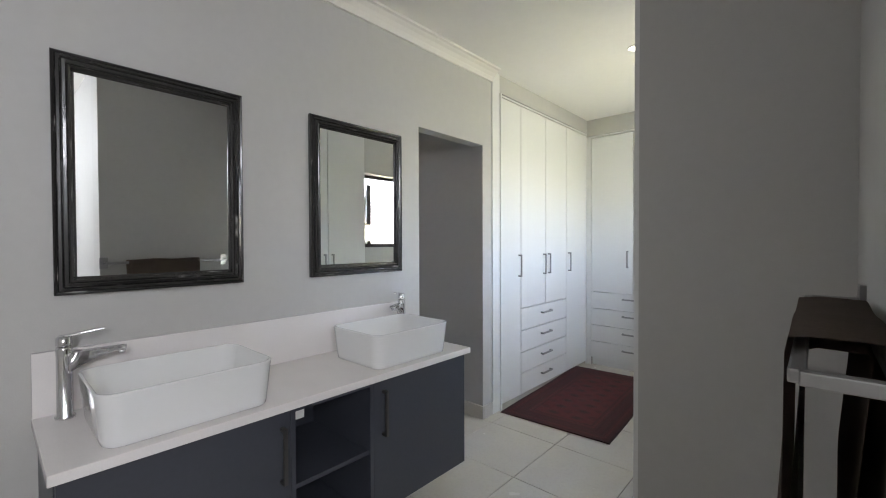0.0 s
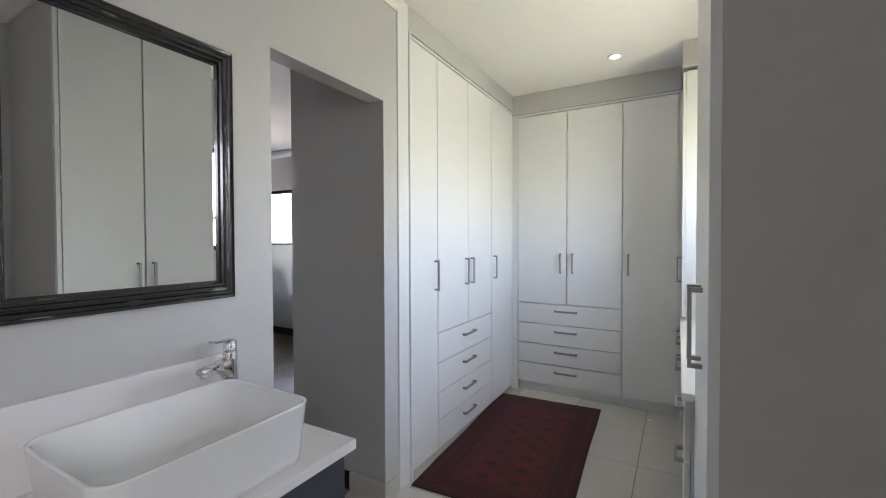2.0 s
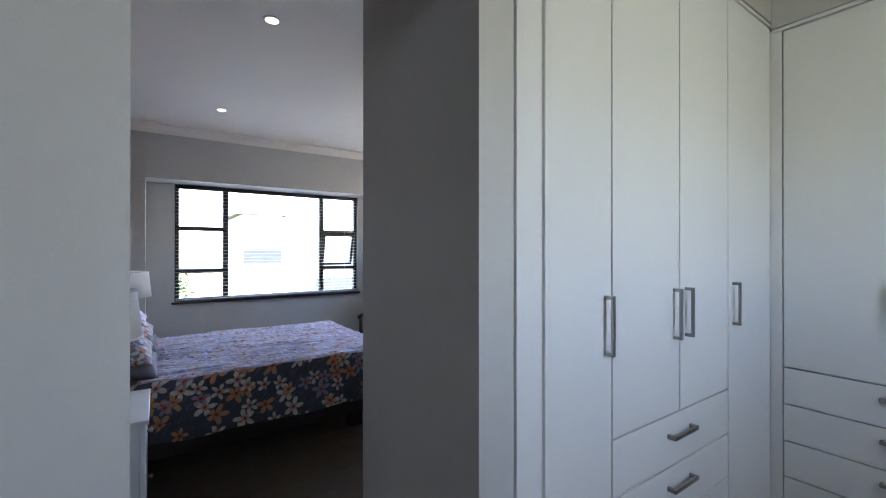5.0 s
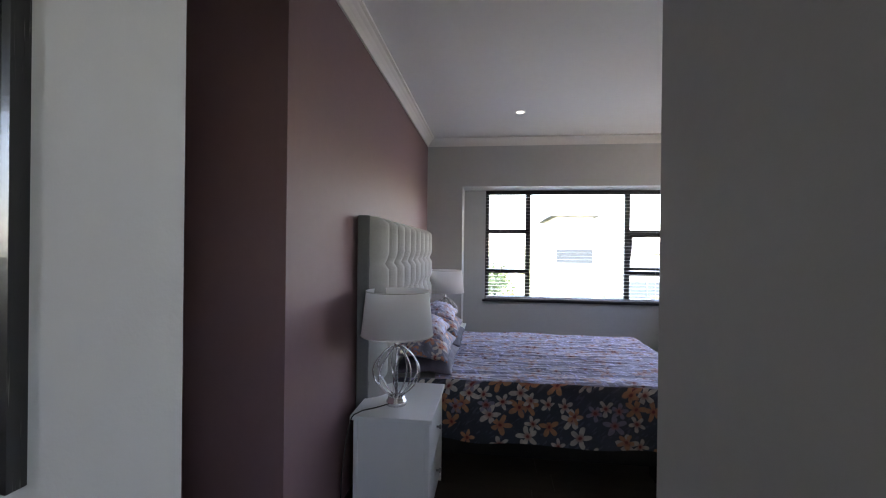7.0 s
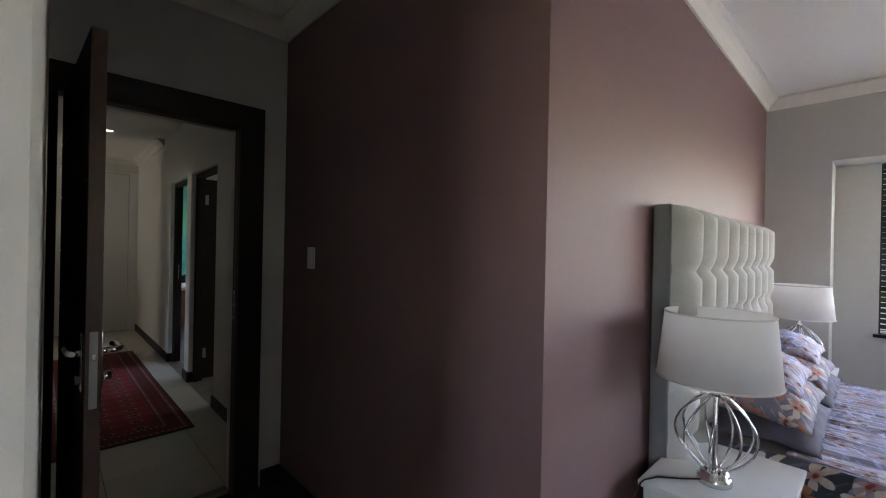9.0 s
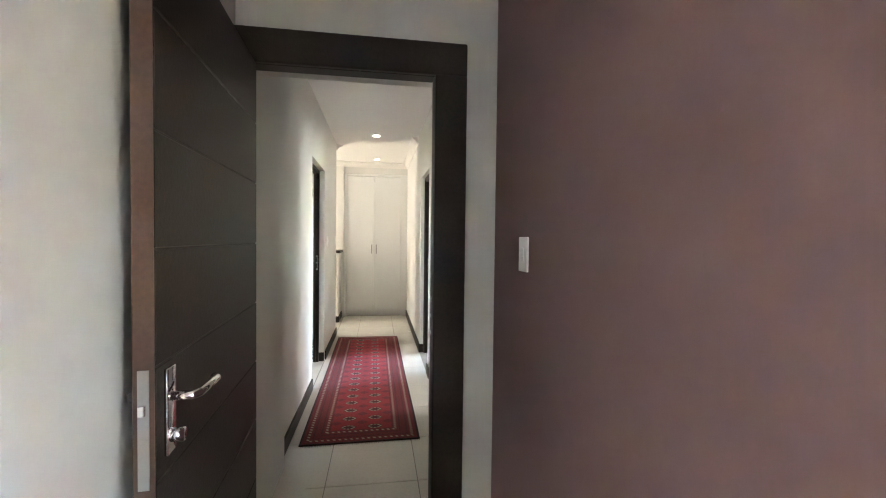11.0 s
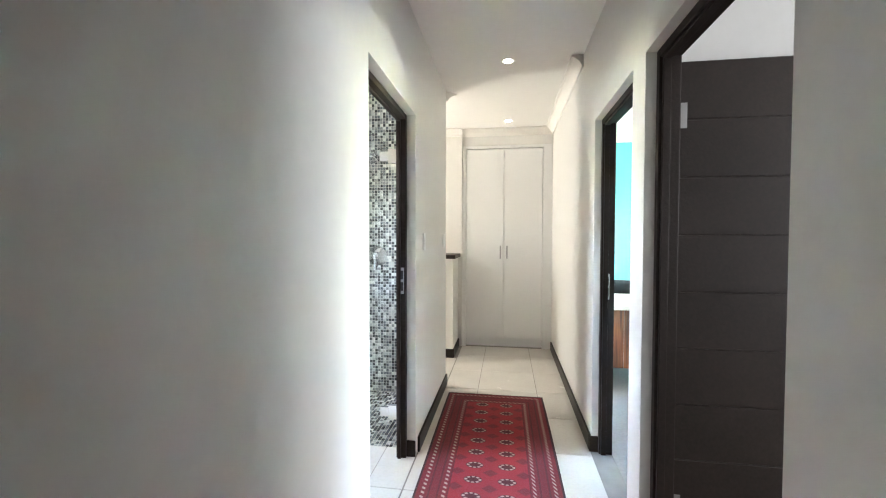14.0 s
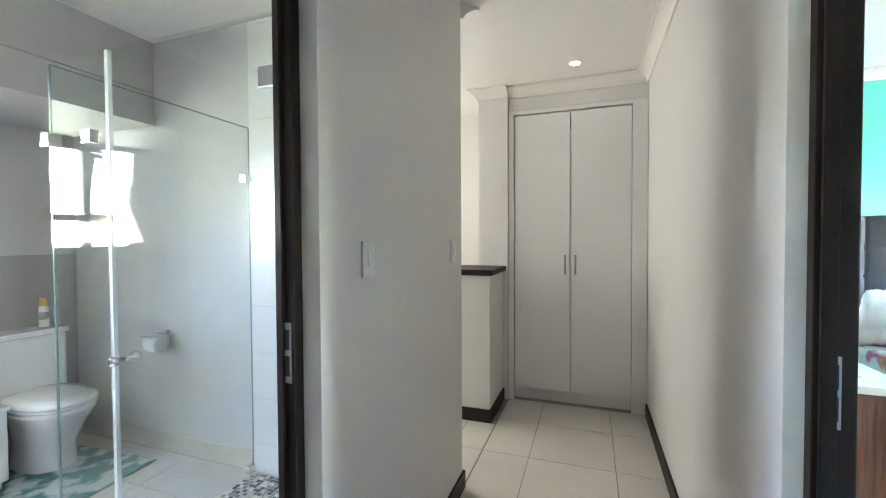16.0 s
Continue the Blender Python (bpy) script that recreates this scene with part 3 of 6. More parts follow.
# ---- node helpers for patterned cloth ----
class Nodes:
    def __init__(self, m):
        self.t = m.node_tree

    def put(self, sock, v):
        if isinstance(v, (int, float)):
            sock.default_value = v
        elif isinstance(v, tuple):
            sock.default_value = (*v, 1.0)[: len(sock.default_value)]
        else:
            self.t.links.new(v, sock)

    def op(self, kind, a, b=0.0, c=0.0):
        n = self.t.nodes.new("ShaderNodeMath")
        n.operation = kind
        for s, v in zip(n.inputs, (a, b, c)):
            self.put(s, v)
        return n.outputs[0]

    def mix(self, f, a, b):
        n = self.t.nodes.new("ShaderNodeMix")
        n.data_type = "RGBA"
        self.put(n.inputs[0], f), self.put(n.inputs[6], a), self.put(n.inputs[7], b)
        return n.outputs[2]

    def xyz(self, v):
        n = self.t.nodes.new("ShaderNodeSeparateXYZ")
        self.t.links.new(v, n.inputs[0])
        return n.outputs

    def vec(self, x, y, z=0.0):
        n = self.t.nodes.new("ShaderNodeCombineXYZ")
        for s, v in zip(n.inputs, (x, y, z)):
            self.put(s, v)
        return n.outputs[0]

    def noise(self, v, scale, detail=4.0):
        n = self.t.nodes.new("ShaderNodeTexNoise")
        self.t.links.new(v, n.inputs["Vector"])
        n.inputs["Scale"].default_value, n.inputs["Detail"].default_value = scale, detail
        return n.outputs[0]

    def step(self, a, edge, soft=0.01):
        """0 under the edge, 1 over it."""
        n = self.t.nodes.new("ShaderNodeMapRange")
        n.clamp = True
        self.put(n.inputs[0], a)
        n.inputs[1].default_value, n.inputs[2].default_value = edge - soft, edge + soft
        return n.outputs[0]

    def coords(self):
        return self.t.nodes.new("ShaderNodeTexCoord").outputs["Object"]

    def bump(self, h, strength, dist, bsdf):
        n = self.t.nodes.new("ShaderNodeBump")
        n.inputs["Strength"].default_value, n.inputs["Distance"].default_value = strength, dist
        self.t.links.new(h, n.inputs["Height"])
        self.t.links.new(n.outputs[0], bsdf.inputs["Normal"])


def blank(name, rough):
    m = bpy.data.materials.new(name)
    m.use_nodes = True
    b = m.node_tree.nodes["Principled BSDF"]
    b.inputs["Roughness"].default_value = rough
    return m, Nodes(m), b


def floral(name, base, tints, flat, scale=8.5, strength=1.0, crinkle=0.0):
    """Cloth printed with five-petalled flowers. flat: whether it lies level."""
    m, n, b = blank(name, 0.8)
    x, y, z = n.xyz(n.coords())
    if flat:
        u, v = x, y
    else:
        u, v = n.op("ADD", x, y), z
    wob = n.noise(n.coords(), 30, 2)
    u = n.op("ADD", u, n.op("MULTIPLY", wob, 0.02))
    p = n.vec(n.op("MULTIPLY", u, scale), n.op("MULTIPLY", v, scale))
    col = n.mix(n.noise(n.coords(), 14), base, tuple(c * 2.2 for c in base))
    leaf = n.noise(n.vec(n.op("MULTIPLY", n.op("ADD", u, v), 11.0), n.op("MULTIPLY", n.op("SUBTRACT", u, v), 34.0)), 1.0, 2)
    col = n.mix(n.op("MULTIPLY", n.step(leaf, 0.60, 0.03), 0.6), col, tuple(c * 3.6 for c in base))
    for k, (shift, rad) in enumerate(((0.0, 0.44), (7.3, 0.34))):
        q = n.t.nodes.new("ShaderNodeVectorMath")
        q.operation = "ADD"
        n.t.links.new(p, q.inputs[0])
        q.inputs[1].default_value = (shift, shift * 1.7, 0)
        vo = n.t.nodes.new("ShaderNodeTexVoronoi")
        vo.voronoi_dimensions = "2D"
        vo.inputs["Scale"].default_value, vo.inputs["Randomness"].default_value = 1.0, 0.95
        n.t.links.new(q.outputs[0], vo.inputs["Vector"])
        off = n.t.nodes.new("ShaderNodeVectorMath")
        off.operation = "SUBTRACT"
        n.t.links.new(q.outputs[0], off.inputs[0])
        n.t.links.new(vo.outputs["Position"], off.inputs[1])
        ox, oy, _ = n.xyz(off.outputs[0])
        r, g, bl = n.xyz(vo.outputs["Color"])
        ang = n.op("ADD", n.op("ARCTAN2", oy, ox), n.op("MULTIPLY", r, 6.28))
        pet = n.op("ABSOLUTE", n.op("COSINE", n.op("MULTIPLY", ang, 2.5)))
        lim = n.op("MULTIPLY", n.op("ADD", n.op("MULTIPLY", n.op("POWER", pet, 1.4), 0.74), 0.26), rad * 1.12)
        dist = vo.outputs["Distance"]
        mask = n.op("SUBTRACT", 1.0, n.step(n.op("SUBTRACT", dist, lim), 0.0, 0.02))
        mask = n.op("MULTIPLY", n.op("MULTIPLY", mask, n.step(bl, 0.24, 0.01)), n.op("ADD", 0.45, n.op("MULTIPLY", n.noise(n.coords(), 22), 0.9)))
        petal = n.mix(n.step(g, 0.45), tints[0], n.mix(n.step(g, 0.75), tints[1], tints[2]))
        petal = n.mix(n.step(dist, 0.12, 0.10), tints[3], petal)
        col = n.mix(n.op("MULTIPLY", mask, strength), col, petal)
        col = n.mix(n.op("MULTIPLY", n.op("MULTIPLY", mask, n.op("SUBTRACT", 1.0, n.step(dist, 0.07, 0.02))), strength), col, (0.16, 0.02, 0.02))
    n.t.links.new(col, b.inputs["Base Color"])
    if crinkle:
        n.bump(n.noise(n.vec(n.op("MULTIPLY", x, 62.0), n.op("MULTIPLY", y, 7.0), z), 1.0, 3), 1.0, crinkle, b)
    else:
        n.bump(n.noise(n.coords(), 120), 0.25, 0.004, b)
    b.inputs["Sheen Weight"].default_value = 0.15
    return m


def watercolour(name, scale):
    """White cotton printed with loose washes of pink, teal, green and coral petals."""
    m, n, b = blank(name, 0.85)
    col = n.mix(n.noise(n.coords(), 3.0), (0.66, 0.68, 0.70), (0.56, 0.64, 0.68))
    for k, (tint, deep) in enumerate((((0.16, 0.46, 0.48), (0.05, 0.25, 0.32)), ((0.20, 0.36, 0.10), (0.07, 0.18, 0.06)), ((0.62, 0.16, 0.28), (0.38, 0.03, 0.12)), ((0.66, 0.30, 0.18), (0.50, 0.08, 0.08)))):
        q = n.t.nodes.new("ShaderNodeVectorMath")
        q.operation = "ADD"
        wob = n.t.nodes.new("ShaderNodeTexNoise")
        wob.inputs["Scale"].default_value = 9.0
        n.t.links.new(n.coords(), wob.inputs["Vector"])
        n.t.links.new(wob.outputs[1], q.inputs[0])
        q.inputs[1].default_value = (k * 3.1, k * 5.7, k * 1.9)
        sc = n.t.nodes.new("ShaderNodeVectorMath")
        sc.operation = "MULTIPLY_ADD"
        n.t.links.new(n.coords(), sc.inputs[0])
        sc.inputs[1].default_value = (scale, scale, scale)
        n.t.links.new(q.outputs[0], sc.inputs[2])
        vo = n.t.nodes.new("ShaderNodeTexVoronoi")
        vo.feature = "F1"
        vo.inputs["Scale"].default_value = 1.0
        n.t.links.new(sc.outputs[0], vo.inputs["Vector"])
        mask = n.op("SUBTRACT", 1.0, n.step(vo.outputs["Distance"], 0.36, 0.06))
        wash = n.mix(n.noise(n.coords(), 26, 3), tint, deep)
        col = n.mix(n.op("MULTIPLY", mask, 0.85), col, wash)
    n.t.links.new(col, b.inputs["Base Color"])
    n.bump(n.noise(n.coords(), 60), 0.3, 0.006, b)
    return m


def rug_material(name, half_w, half_l, red, dark, pale, guls):
    """Woven rug: borders of dotted bands round a field of two rows of rosettes."""
    m, n, b = blank(name, 0.9)
    x, y, z = n.xyz(n.coords())
    ax, ay = n.op("ABSOLUTE", x), n.op("ABSOLUTE", y)
    edge = n.op("MINIMUM", n.op("SUBTRACT", half_w, ax), n.op("SUBTRACT", half_l, ay))
    wear = n.noise(n.coords(), 5)
    fine = n.noise(n.coords(), 160, 2)
    field = n.mix(wear, red, tuple(c * 0.6 for c in red))
    # checks between the rosettes
    px, py = 0.19, 0.15
    fx = n.op("SUBTRACT", n.op("FRACT", n.op("ADD", n.op("DIVIDE", x, px), 0.0)), 0.5)
    fy = n.op("SUBTRACT", n.op("FRACT", n.op("DIVIDE", y, py)), 0.5)
    d = n.op("SQRT", n.op("ADD", n.op("MULTIPLY", fx, fx), n.op("MULTIPLY", n.op("MULTIPLY", fy, fy), 1.5)))
    gx = n.op("SUBTRACT", n.op("FRACT", n.op("ADD", n.op("DIVIDE", x, px), 0.5)), 0.5)
    gy = n.op("SUBTRACT", n.op("FRACT", n.op("ADD", n.op("DIVIDE", y, py), 0.5)), 0.5)
    dia = n.op("ADD", n.op("ABSOLUTE", gx), n.op("ABSOLUTE", gy))
    col = n.mix(n.op("MULTIPLY", n.op("SUBTRACT", 1.0, n.step(dia, 0.24, 0.03)), 0.75), field, dark)
    ringp = n.op("COSINE", n.op("MULTIPLY", n.op("ARCTAN2", fy, fx), 8.0))
    col = n.mix(n.op("SUBTRACT", 1.0, n.step(d, 0.275, 0.015)), col, tuple(c * 0.35 for c in dark))
    ring = n.op("MULTIPLY", n.step(d, 0.17, 0.015), n.op("SUBTRACT", 1.0, n.step(d, 0.25, 0.015)))
    col = n.mix(n.op("MULTIPLY", n.op("MULTIPLY", ring, n.step(ringp, -0.35, 0.3)), guls), col, pale)
    # border
    bord = n.op("SUBTRACT", 1.0, n.step(edge, half_w * 0.46, 0.003))
    bcol = n.mix(n.noise(n.coords(), 40), tuple(c * 0.5 for c in red), dark)
    s = n.op("FRACT", n.op("MULTIPLY", n.op("ADD", n.op("ADD", x, y), n.op("MULTIPLY", edge, 0.5)), 26.0))
    for at in (0.12, 0.40):
        band = n.op("SUBTRACT", 1.0, n.step(n.op("ABSOLUTE", n.op("SUBTRACT", edge, half_w * at)), 0.009, 0.003))
        dots = n.op("MULTIPLY", band, n.step(n.op("ABSOLUTE", n.op("SUBTRACT", s, 0.5)), 0.28, 0.05))
        bcol = n.mix(n.op("MULTIPLY", dots, n.op("MULTIPLY", guls, 0.9)), bcol, pale)
    for at in (0.2, 0.32, 0.46):
        band = n.op("SUBTRACT", 1.0, n.step(n.op("ABSOLUTE", n.op("SUBTRACT", edge, half_w * at)), 0.005, 0.002))
        bcol = n.mix(n.op("MULTIPLY", band, 0.7), bcol, tuple(c * 0.4 for c in dark))
    col = n.mix(bord, col, bcol)
    col = n.mix(n.op("MULTIPLY", fine, 0.45), col, tuple(c * 0.4 for c in red))
    col = n.mix(n.op("SUBTRACT", 1.0, n.step(edge, 0.014, 0.003)), col, (0.03, 0.006, 0.008))
    n.t.links.new(col, b.inputs["Base Color"])
    n.bump(n.noise(n.coords(), 260, 2), 0.5, 0.006, b)
    b.inputs["Sheen Weight"].default_value = 0.03
    return m


def rug(name, place, turn, w, l, material, label):
    bm = bmesh.new()
    nx, ny = 12, 40
    grid = [[bm.verts.new((w * (i / nx - 0.5) * (1 + 0.006 * math.sin(9 * j / ny)), l * (j / ny - 0.5), 0.009 + 0.0015 * noise.noise((i * 0.5, j * 0.3, 1)))) for i in range(nx + 1)] for j in range(ny + 1)]
    for j in range(ny):
        for i in range(nx):
            bm.faces.new((grid[j][i], grid[j][i + 1], grid[j + 1][i + 1], grid[j + 1][i]))
    made = bmesh.ops.extrude_face_region(bm, geom=bm.faces[:])
    for v in [g for g in made["geom"] if isinstance(g, bmesh.types.BMVert)]:
        v.co.z = 0.0015
    ob = single(name, bm, material, label, "rug")
    ob.matrix_world = pose(*place, 0, 0, turn)
    # fringe at both ends
    for end in (-1, 1):
        f = bmesh.new()
        for k in range(int(w / 0.012)):
            xx = -w / 2 + 0.006 + k * 0.012
            tube(f, [(xx, end * l / 2, 0.004), (xx + random.uniform(-0.004, 0.004), end * (l / 2 + random.uniform(0.012, 0.022)), 0.002)], 0.0014, 4)
        tagged(part("fringe", f, mat("rug_fringe", (0.12, 0.05, 0.045), 0.9), ob), kind="stuff")
    return ob


rug("runner_rug", (-2.585, -2.73, 0), 0.4, 0.80, 3.0, rug_material("runner_weave", 0.40, 1.5, (0.36, 0.012, 0.022), (0.10, 0.006, 0.011), (0.46, 0.38, 0.30), 0.95), "red woven runner rug with rosettes along the corridor")
rug("rug", (-1.665, 3.83, 0), 3.0, 0.84, 1.56, rug_material("maroon_weave", 0.42, 0.78, (0.105, 0.007, 0.011), (0.04, 0.004, 0.006), (0.17, 0.022, 0.024), 0.6), "dark maroon woven rug on the dressing room tiles")


# ---- fitted cupboards ----
def bar_handle(parent, x, z, length, upright, material=None, out=0.032, wide=0.015):
    """A flat bar on two posts, on a front at y = 0."""
    material = material or M_STEEL
    h = length / 2
    if upright:
        items = [(x - wide / 2, -out, z - h, x + wide / 2, -out + 0.009, z + h)] + [(x - wide / 2, -out + 0.009, z + s * h - (0.012 if s > 0 else 0), x + wide / 2, 0, z + s * h + (0 if s > 0 else 0.012)) for s in (-1, 1)]
    else:
        items = [(x - h, -out, z - wide / 2, x + h, -out + 0.009, z + wide / 2)] + [(x + s * h - (0.012 if s > 0 else 0), -out + 0.009, z - wide / 2, x + s * h + (0 if s > 0 else 0.012), 0, z + wide / 2) for s in (-1, 1)]
    return part("handle", boxes(*items, bevel=0.0012), material, parent, "brushed metal bar handle")


def front(name, parent, x0, x1, z0, z1, material, handle=None, t=0.018, steel=None):
    """A door or drawer front with a fine gap round it. handle: (x, z, length, upright)."""
    g = 0.0034
    ob = part(name, boxes((x0 + g, 0, z0 + g, x1 - g, t, z1 - g), bevel=0.0016), material, parent)
    if handle:
        bar_handle(ob, *handle, material=steel)
    return ob


def cupboard(name, place, turn, w, depth, z0, z1, fronts, material, label, category="wardrobe", group="", shelf=()):
    """A carcass with fronts: rows of kind, x0, x1, z0, z1, handle. Its front is at y = 0."""
    ob = thing(name, place, label, category, group, turn)
    e = 0.016
    part("carcass", boxes((0.0, 0.02, z0, e, depth, z1), (w - e, 0.02, z0, w, depth, z1), (e, 0.02, z0, w - e, depth, z0 + e), (e, 0.02, z1 - e, w - e, depth, z1), (e, depth - 0.01, z0 + e, w - e, depth, z1 - e)), material, ob)
    for z in shelf:
        part("shelf", boxes((e, 0.025, z - 0.009, w - e, depth - 0.011, z + 0.009)), material, ob)
    for kind, x0, x1, za, zb, handle in fronts:
        front(kind, ob, x0, x1, za, zb, material, handle)
    if z0 > 0.05:
        part("plinth", boxes((0, 0.05, 0, w, 0.066, z0)), material, ob)
    return ob


TA, TB = 2.525, 2.49
XA = -2.085
# wall A, facing the desk
HZ = 1.155
cupboard("wardrobe", (XA, 3.08, 0), 90, 0.32, 0.58, 0.02, TA, [("door", 0, 0.32, 0.03, TA, (0.285, HZ, 0.19, True))], M_WHITE, "tall white melamine wardrobe with one door", group="dressing room wardrobes")
dr = [0.78, 0.586, 0.396, 0.215, 0.03]
cupboard("wardrobe", (XA, 3.40, 0), 90, 0.87, 0.58, 0.02, TA, [("door", 0, 0.44, 0.78, TA, (0.395, HZ, 0.19, True)), ("door", 0.44, 0.87, 0.78, TA, (0.485, HZ, 0.19, True))] + [("drawer", 0, 0.87, b, a, (0.435, a - 0.075, 0.18, False)) for a, b in zip(dr, dr[1:])], M_WHITE, "white melamine wardrobe with two doors over four drawers", group="dressing room wardrobes")
cupboard("wardrobe", (XA, 4.27, 0), 90, 0.50, 0.58, 0.02, TA, [("door", 0, 0.50, 0.03, TA, (0.05, HZ, 0.19, True))], M_WHITE, "tall white melamine wardrobe with one corner door", group="dressing room wardrobes")
structure("trim_wardrobe_side", boxes((-2.70, 2.962, 0, XA + 0.012, 3.06, CEIL), (XA - 0.02, 3.06, 0, XA + 0.022, 3.078, TA + 0.02), (-2.69, 3.078, TA + 0.004, XA + 0.004, 4.77, TA + 0.018), bevel=0.002), M_WHITE, "white filler panel beside the wardrobe", "trim")
structure("trim_wardrobe_bulkhead", boxes((-2.69, 3.062, TA + 0.024, XA + 0.008, 5.37, CEIL - 0.001), (XA + 0.008, 4.762, TB + 0.024, -0.74, 5.37, CEIL - 0.001), (-0.735, 4.31, TB + 0.024, -0.102, 5.37, CEIL - 0.001)), M_WALL, "grey plastered bulkhead over the wardrobes", "bulkhead")
# wall B
db = [0.81, 0.628, 0.446, 0.268, 0.088]
cupboard("wardrobe", (-2.034, 4.77, 0), 0, 0.887, 0.58, 0.085, TB, [("door", 0, 0.443, 0.81, TB, (0.388, 1.172, 0.175, True)), ("door", 0.443, 0.887, 0.81, TB, (0.49, 1.172, 0.175, True))] + [("drawer", 0, 0.887, b, a, (0.435, a - 0.06, 0.19, False)) for a, b in zip(db, db[1:])], M_WHITE, "white melamine wardrobe with two doors over four drawers", group="dressing room wardrobes")
cupboard("wardrobe", (-1.147, 4.77, 0), 0, 0.395, 0.58, 0.085, TB, [("door", 0, 0.395, 0.088, TB, (0.045, 1.172, 0.175, True))], M_WHITE, "tall white melamine wardrobe with one corner door", group="dressing room wardrobes")
part("filler", boxes((XA - 0.012, 4.774, 0, -2.036, 4.79, TB + 0.02), (-0.753, 4.766, 0, -0.70, 4.80, TB + 0.02)), M_WHITE, bpy.data.objects["trim_wardrobe_side"])
part("top_rail", boxes((XA + 0.012, 4.764, TB + 0.004, -0.745, 4.80, TB + 0.02)), M_WHITE, bpy.data.objects["trim_wardrobe_side"])
# side C: tall unit, desk, tall unit
XC = -0.73
cupboard("wardrobe", (XC, 4.762, 0), -90, 0.44, 0.61, 0.85, TB, [("door", 0, 0.44, 0.855, TB, (0.395, 1.172, 0.175, True))], M_WHITE, "white melamine cupboard standing over the desk end", group="dressing room wardrobes")
cupboard("wardrobe", (XC + 0.03, 2.77, 0), -90, 0.785, 0.575, 0.085, TB + 0.1, [("door", 0.0, 0.41, 0.088, TB + 0.1, (0.37, 1.155, 0.20, True)), ("door", 0.41, 0.785, 0.088, TB + 0.1, (0.45, 1.155, 0.20, True))], M_WHITE, "tall white melamine cupboard with two doors", group="dressing room wardrobes")
structure("trim_cupboard_end", boxes((XC + 0.022, 1.964, 0, -0.69, 1.982, CEIL - 0.001), (XC + 0.04, 1.985, TB + 0.104, -0.102, 2.77, CEIL - 0.001), bevel=0.001), M_WHITE, "white end strip and top filler of the tall cupboard", "trim")
desk = thing("dressing_desk", (XC, 4.762, 0), "white fitted dressing desk with drawers and a knee space", "desk", turn=-90)
part("worktop", boxes((0.0, -0.01, 0.815, 1.99, 0.62, 0.843), bevel=0.003), M_WHITE, desk)
part("carcass", boxes((0.0, 0.02, 0.085, 0.44, 0.6, 0.812), (1.55, 0.02, 0.085, 1.985, 0.6, 0.812), (0.44, 0.02, 0.66, 1.55, 0.6, 0.812)), M_WHITE, desk)
part("plinth", boxes((0.0, 0.05, 0, 0.44, 0.07, 0.085)), M_WHITE, desk)
part("plinth", boxes((1.55, 0.05, 0, 1.985, 0.07, 0.085)), M_WHITE, desk)
for x0, x1, za, zb, h in ((0, 0.44, 0.60, 0.81, (0.22, 0.73, 0.12, False)), (0, 0.44, 0.09, 0.60, (0.22, 0.53, 0.12, False)), (0.44, 0.99, 0.66, 0.81, (0.715, 0.755, 0.2, False)), (0.99, 1.55, 0.66, 0.81, (1.27, 0.755, 0.2, False)), (1.55, 1.985, 0.60, 0.81, (1.77, 0.73, 0.12, False)), (1.55, 1.985, 0.09, 0.60, (1.77, 0.53, 0.12, False))):
    front("drawer", desk, x0, x1, za, zb, M_WHITE, h)
# linen cupboard at the corridor end
lin = cupboard("linen_cupboard", (-2.164, -5.83, 0), 180, 0.931, 0.55, 0.10, 2.45, [("door", 0, 0.4655, 0.107, 2.45, (0.425, 1.18, 0.16, True)), ("door", 0.4655, 0.931, 0.107, 2.45, (0.506, 1.18, 0.16, True))], M_WHITE, "tall white double-door linen cupboard in the corridor end", "cupboard")
part("surround", boxes((-0.046, -0.012, 0, -0.002, 0.05, 2.49), (0.933, -0.012, 0, 1.043, 0.05, 2.49), (-0.002, -0.012, 2.455, 0.933, 0.05, 2.49), bevel=0.002), M_WHITE, lin)
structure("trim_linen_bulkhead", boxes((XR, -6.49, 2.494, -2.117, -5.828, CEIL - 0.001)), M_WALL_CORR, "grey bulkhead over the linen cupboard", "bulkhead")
single("parapet_cap", boxes((-2.10, -5.788, 1.122, -1.22, -5.25, 1.165), bevel=0.006), M_DARKWOOD, "dark-stained timber cap on the parapet wall", "ledge", "structure")

# ---- vanity ----
M_GRIP = mat("dark_grip_metal", (0.12, 0.115, 0.11), 0.35, 0.8, var=0.08)
van = thing("vanity_cabinet", (-1.60, 0.40, 0), "wall-hung charcoal vanity cabinet with open shelves between two doors", "vanity", turn=90)
part("carcass", boxes((0.0, 0.02, 0.165, 0.018, 0.478, 0.758), (0.63, 0.0, 0.165, 0.648, 0.478, 0.758), (0.99, 0.0, 0.165, 1.008, 0.478, 0.758), (1.612, 0.02, 0.165, 1.63, 0.478, 0.758), (0.018, 0.02, 0.165, 1.612, 0.478, 0.183), (0.018, 0.46, 0.183, 1.612, 0.478, 0.758), (0.648, 0.0, 0.74, 0.99, 0.46, 0.758)), M_CHARCOAL, van)
part("shelf", boxes((0.648, 0.012, 0.445, 0.99, 0.46, 0.463), bevel=0.001), M_CHARCOAL, van)
front("door", van, 0.0, 0.632, 0.165, 0.758, M_CHARCOAL, (0.595, 0.60, 0.20, True), steel=M_GRIP)
front("door", van, 1.006, 1.63, 0.165, 0.758, M_CHARCOAL, (1.06, 0.61, 0.20, True), steel=M_GRIP)
part("socket_box", boxes((0.655, 0.03, 0.695, 0.70, 0.045, 0.737), bevel=0.002), M_GREYPLASTIC, van, "small white plastic box")
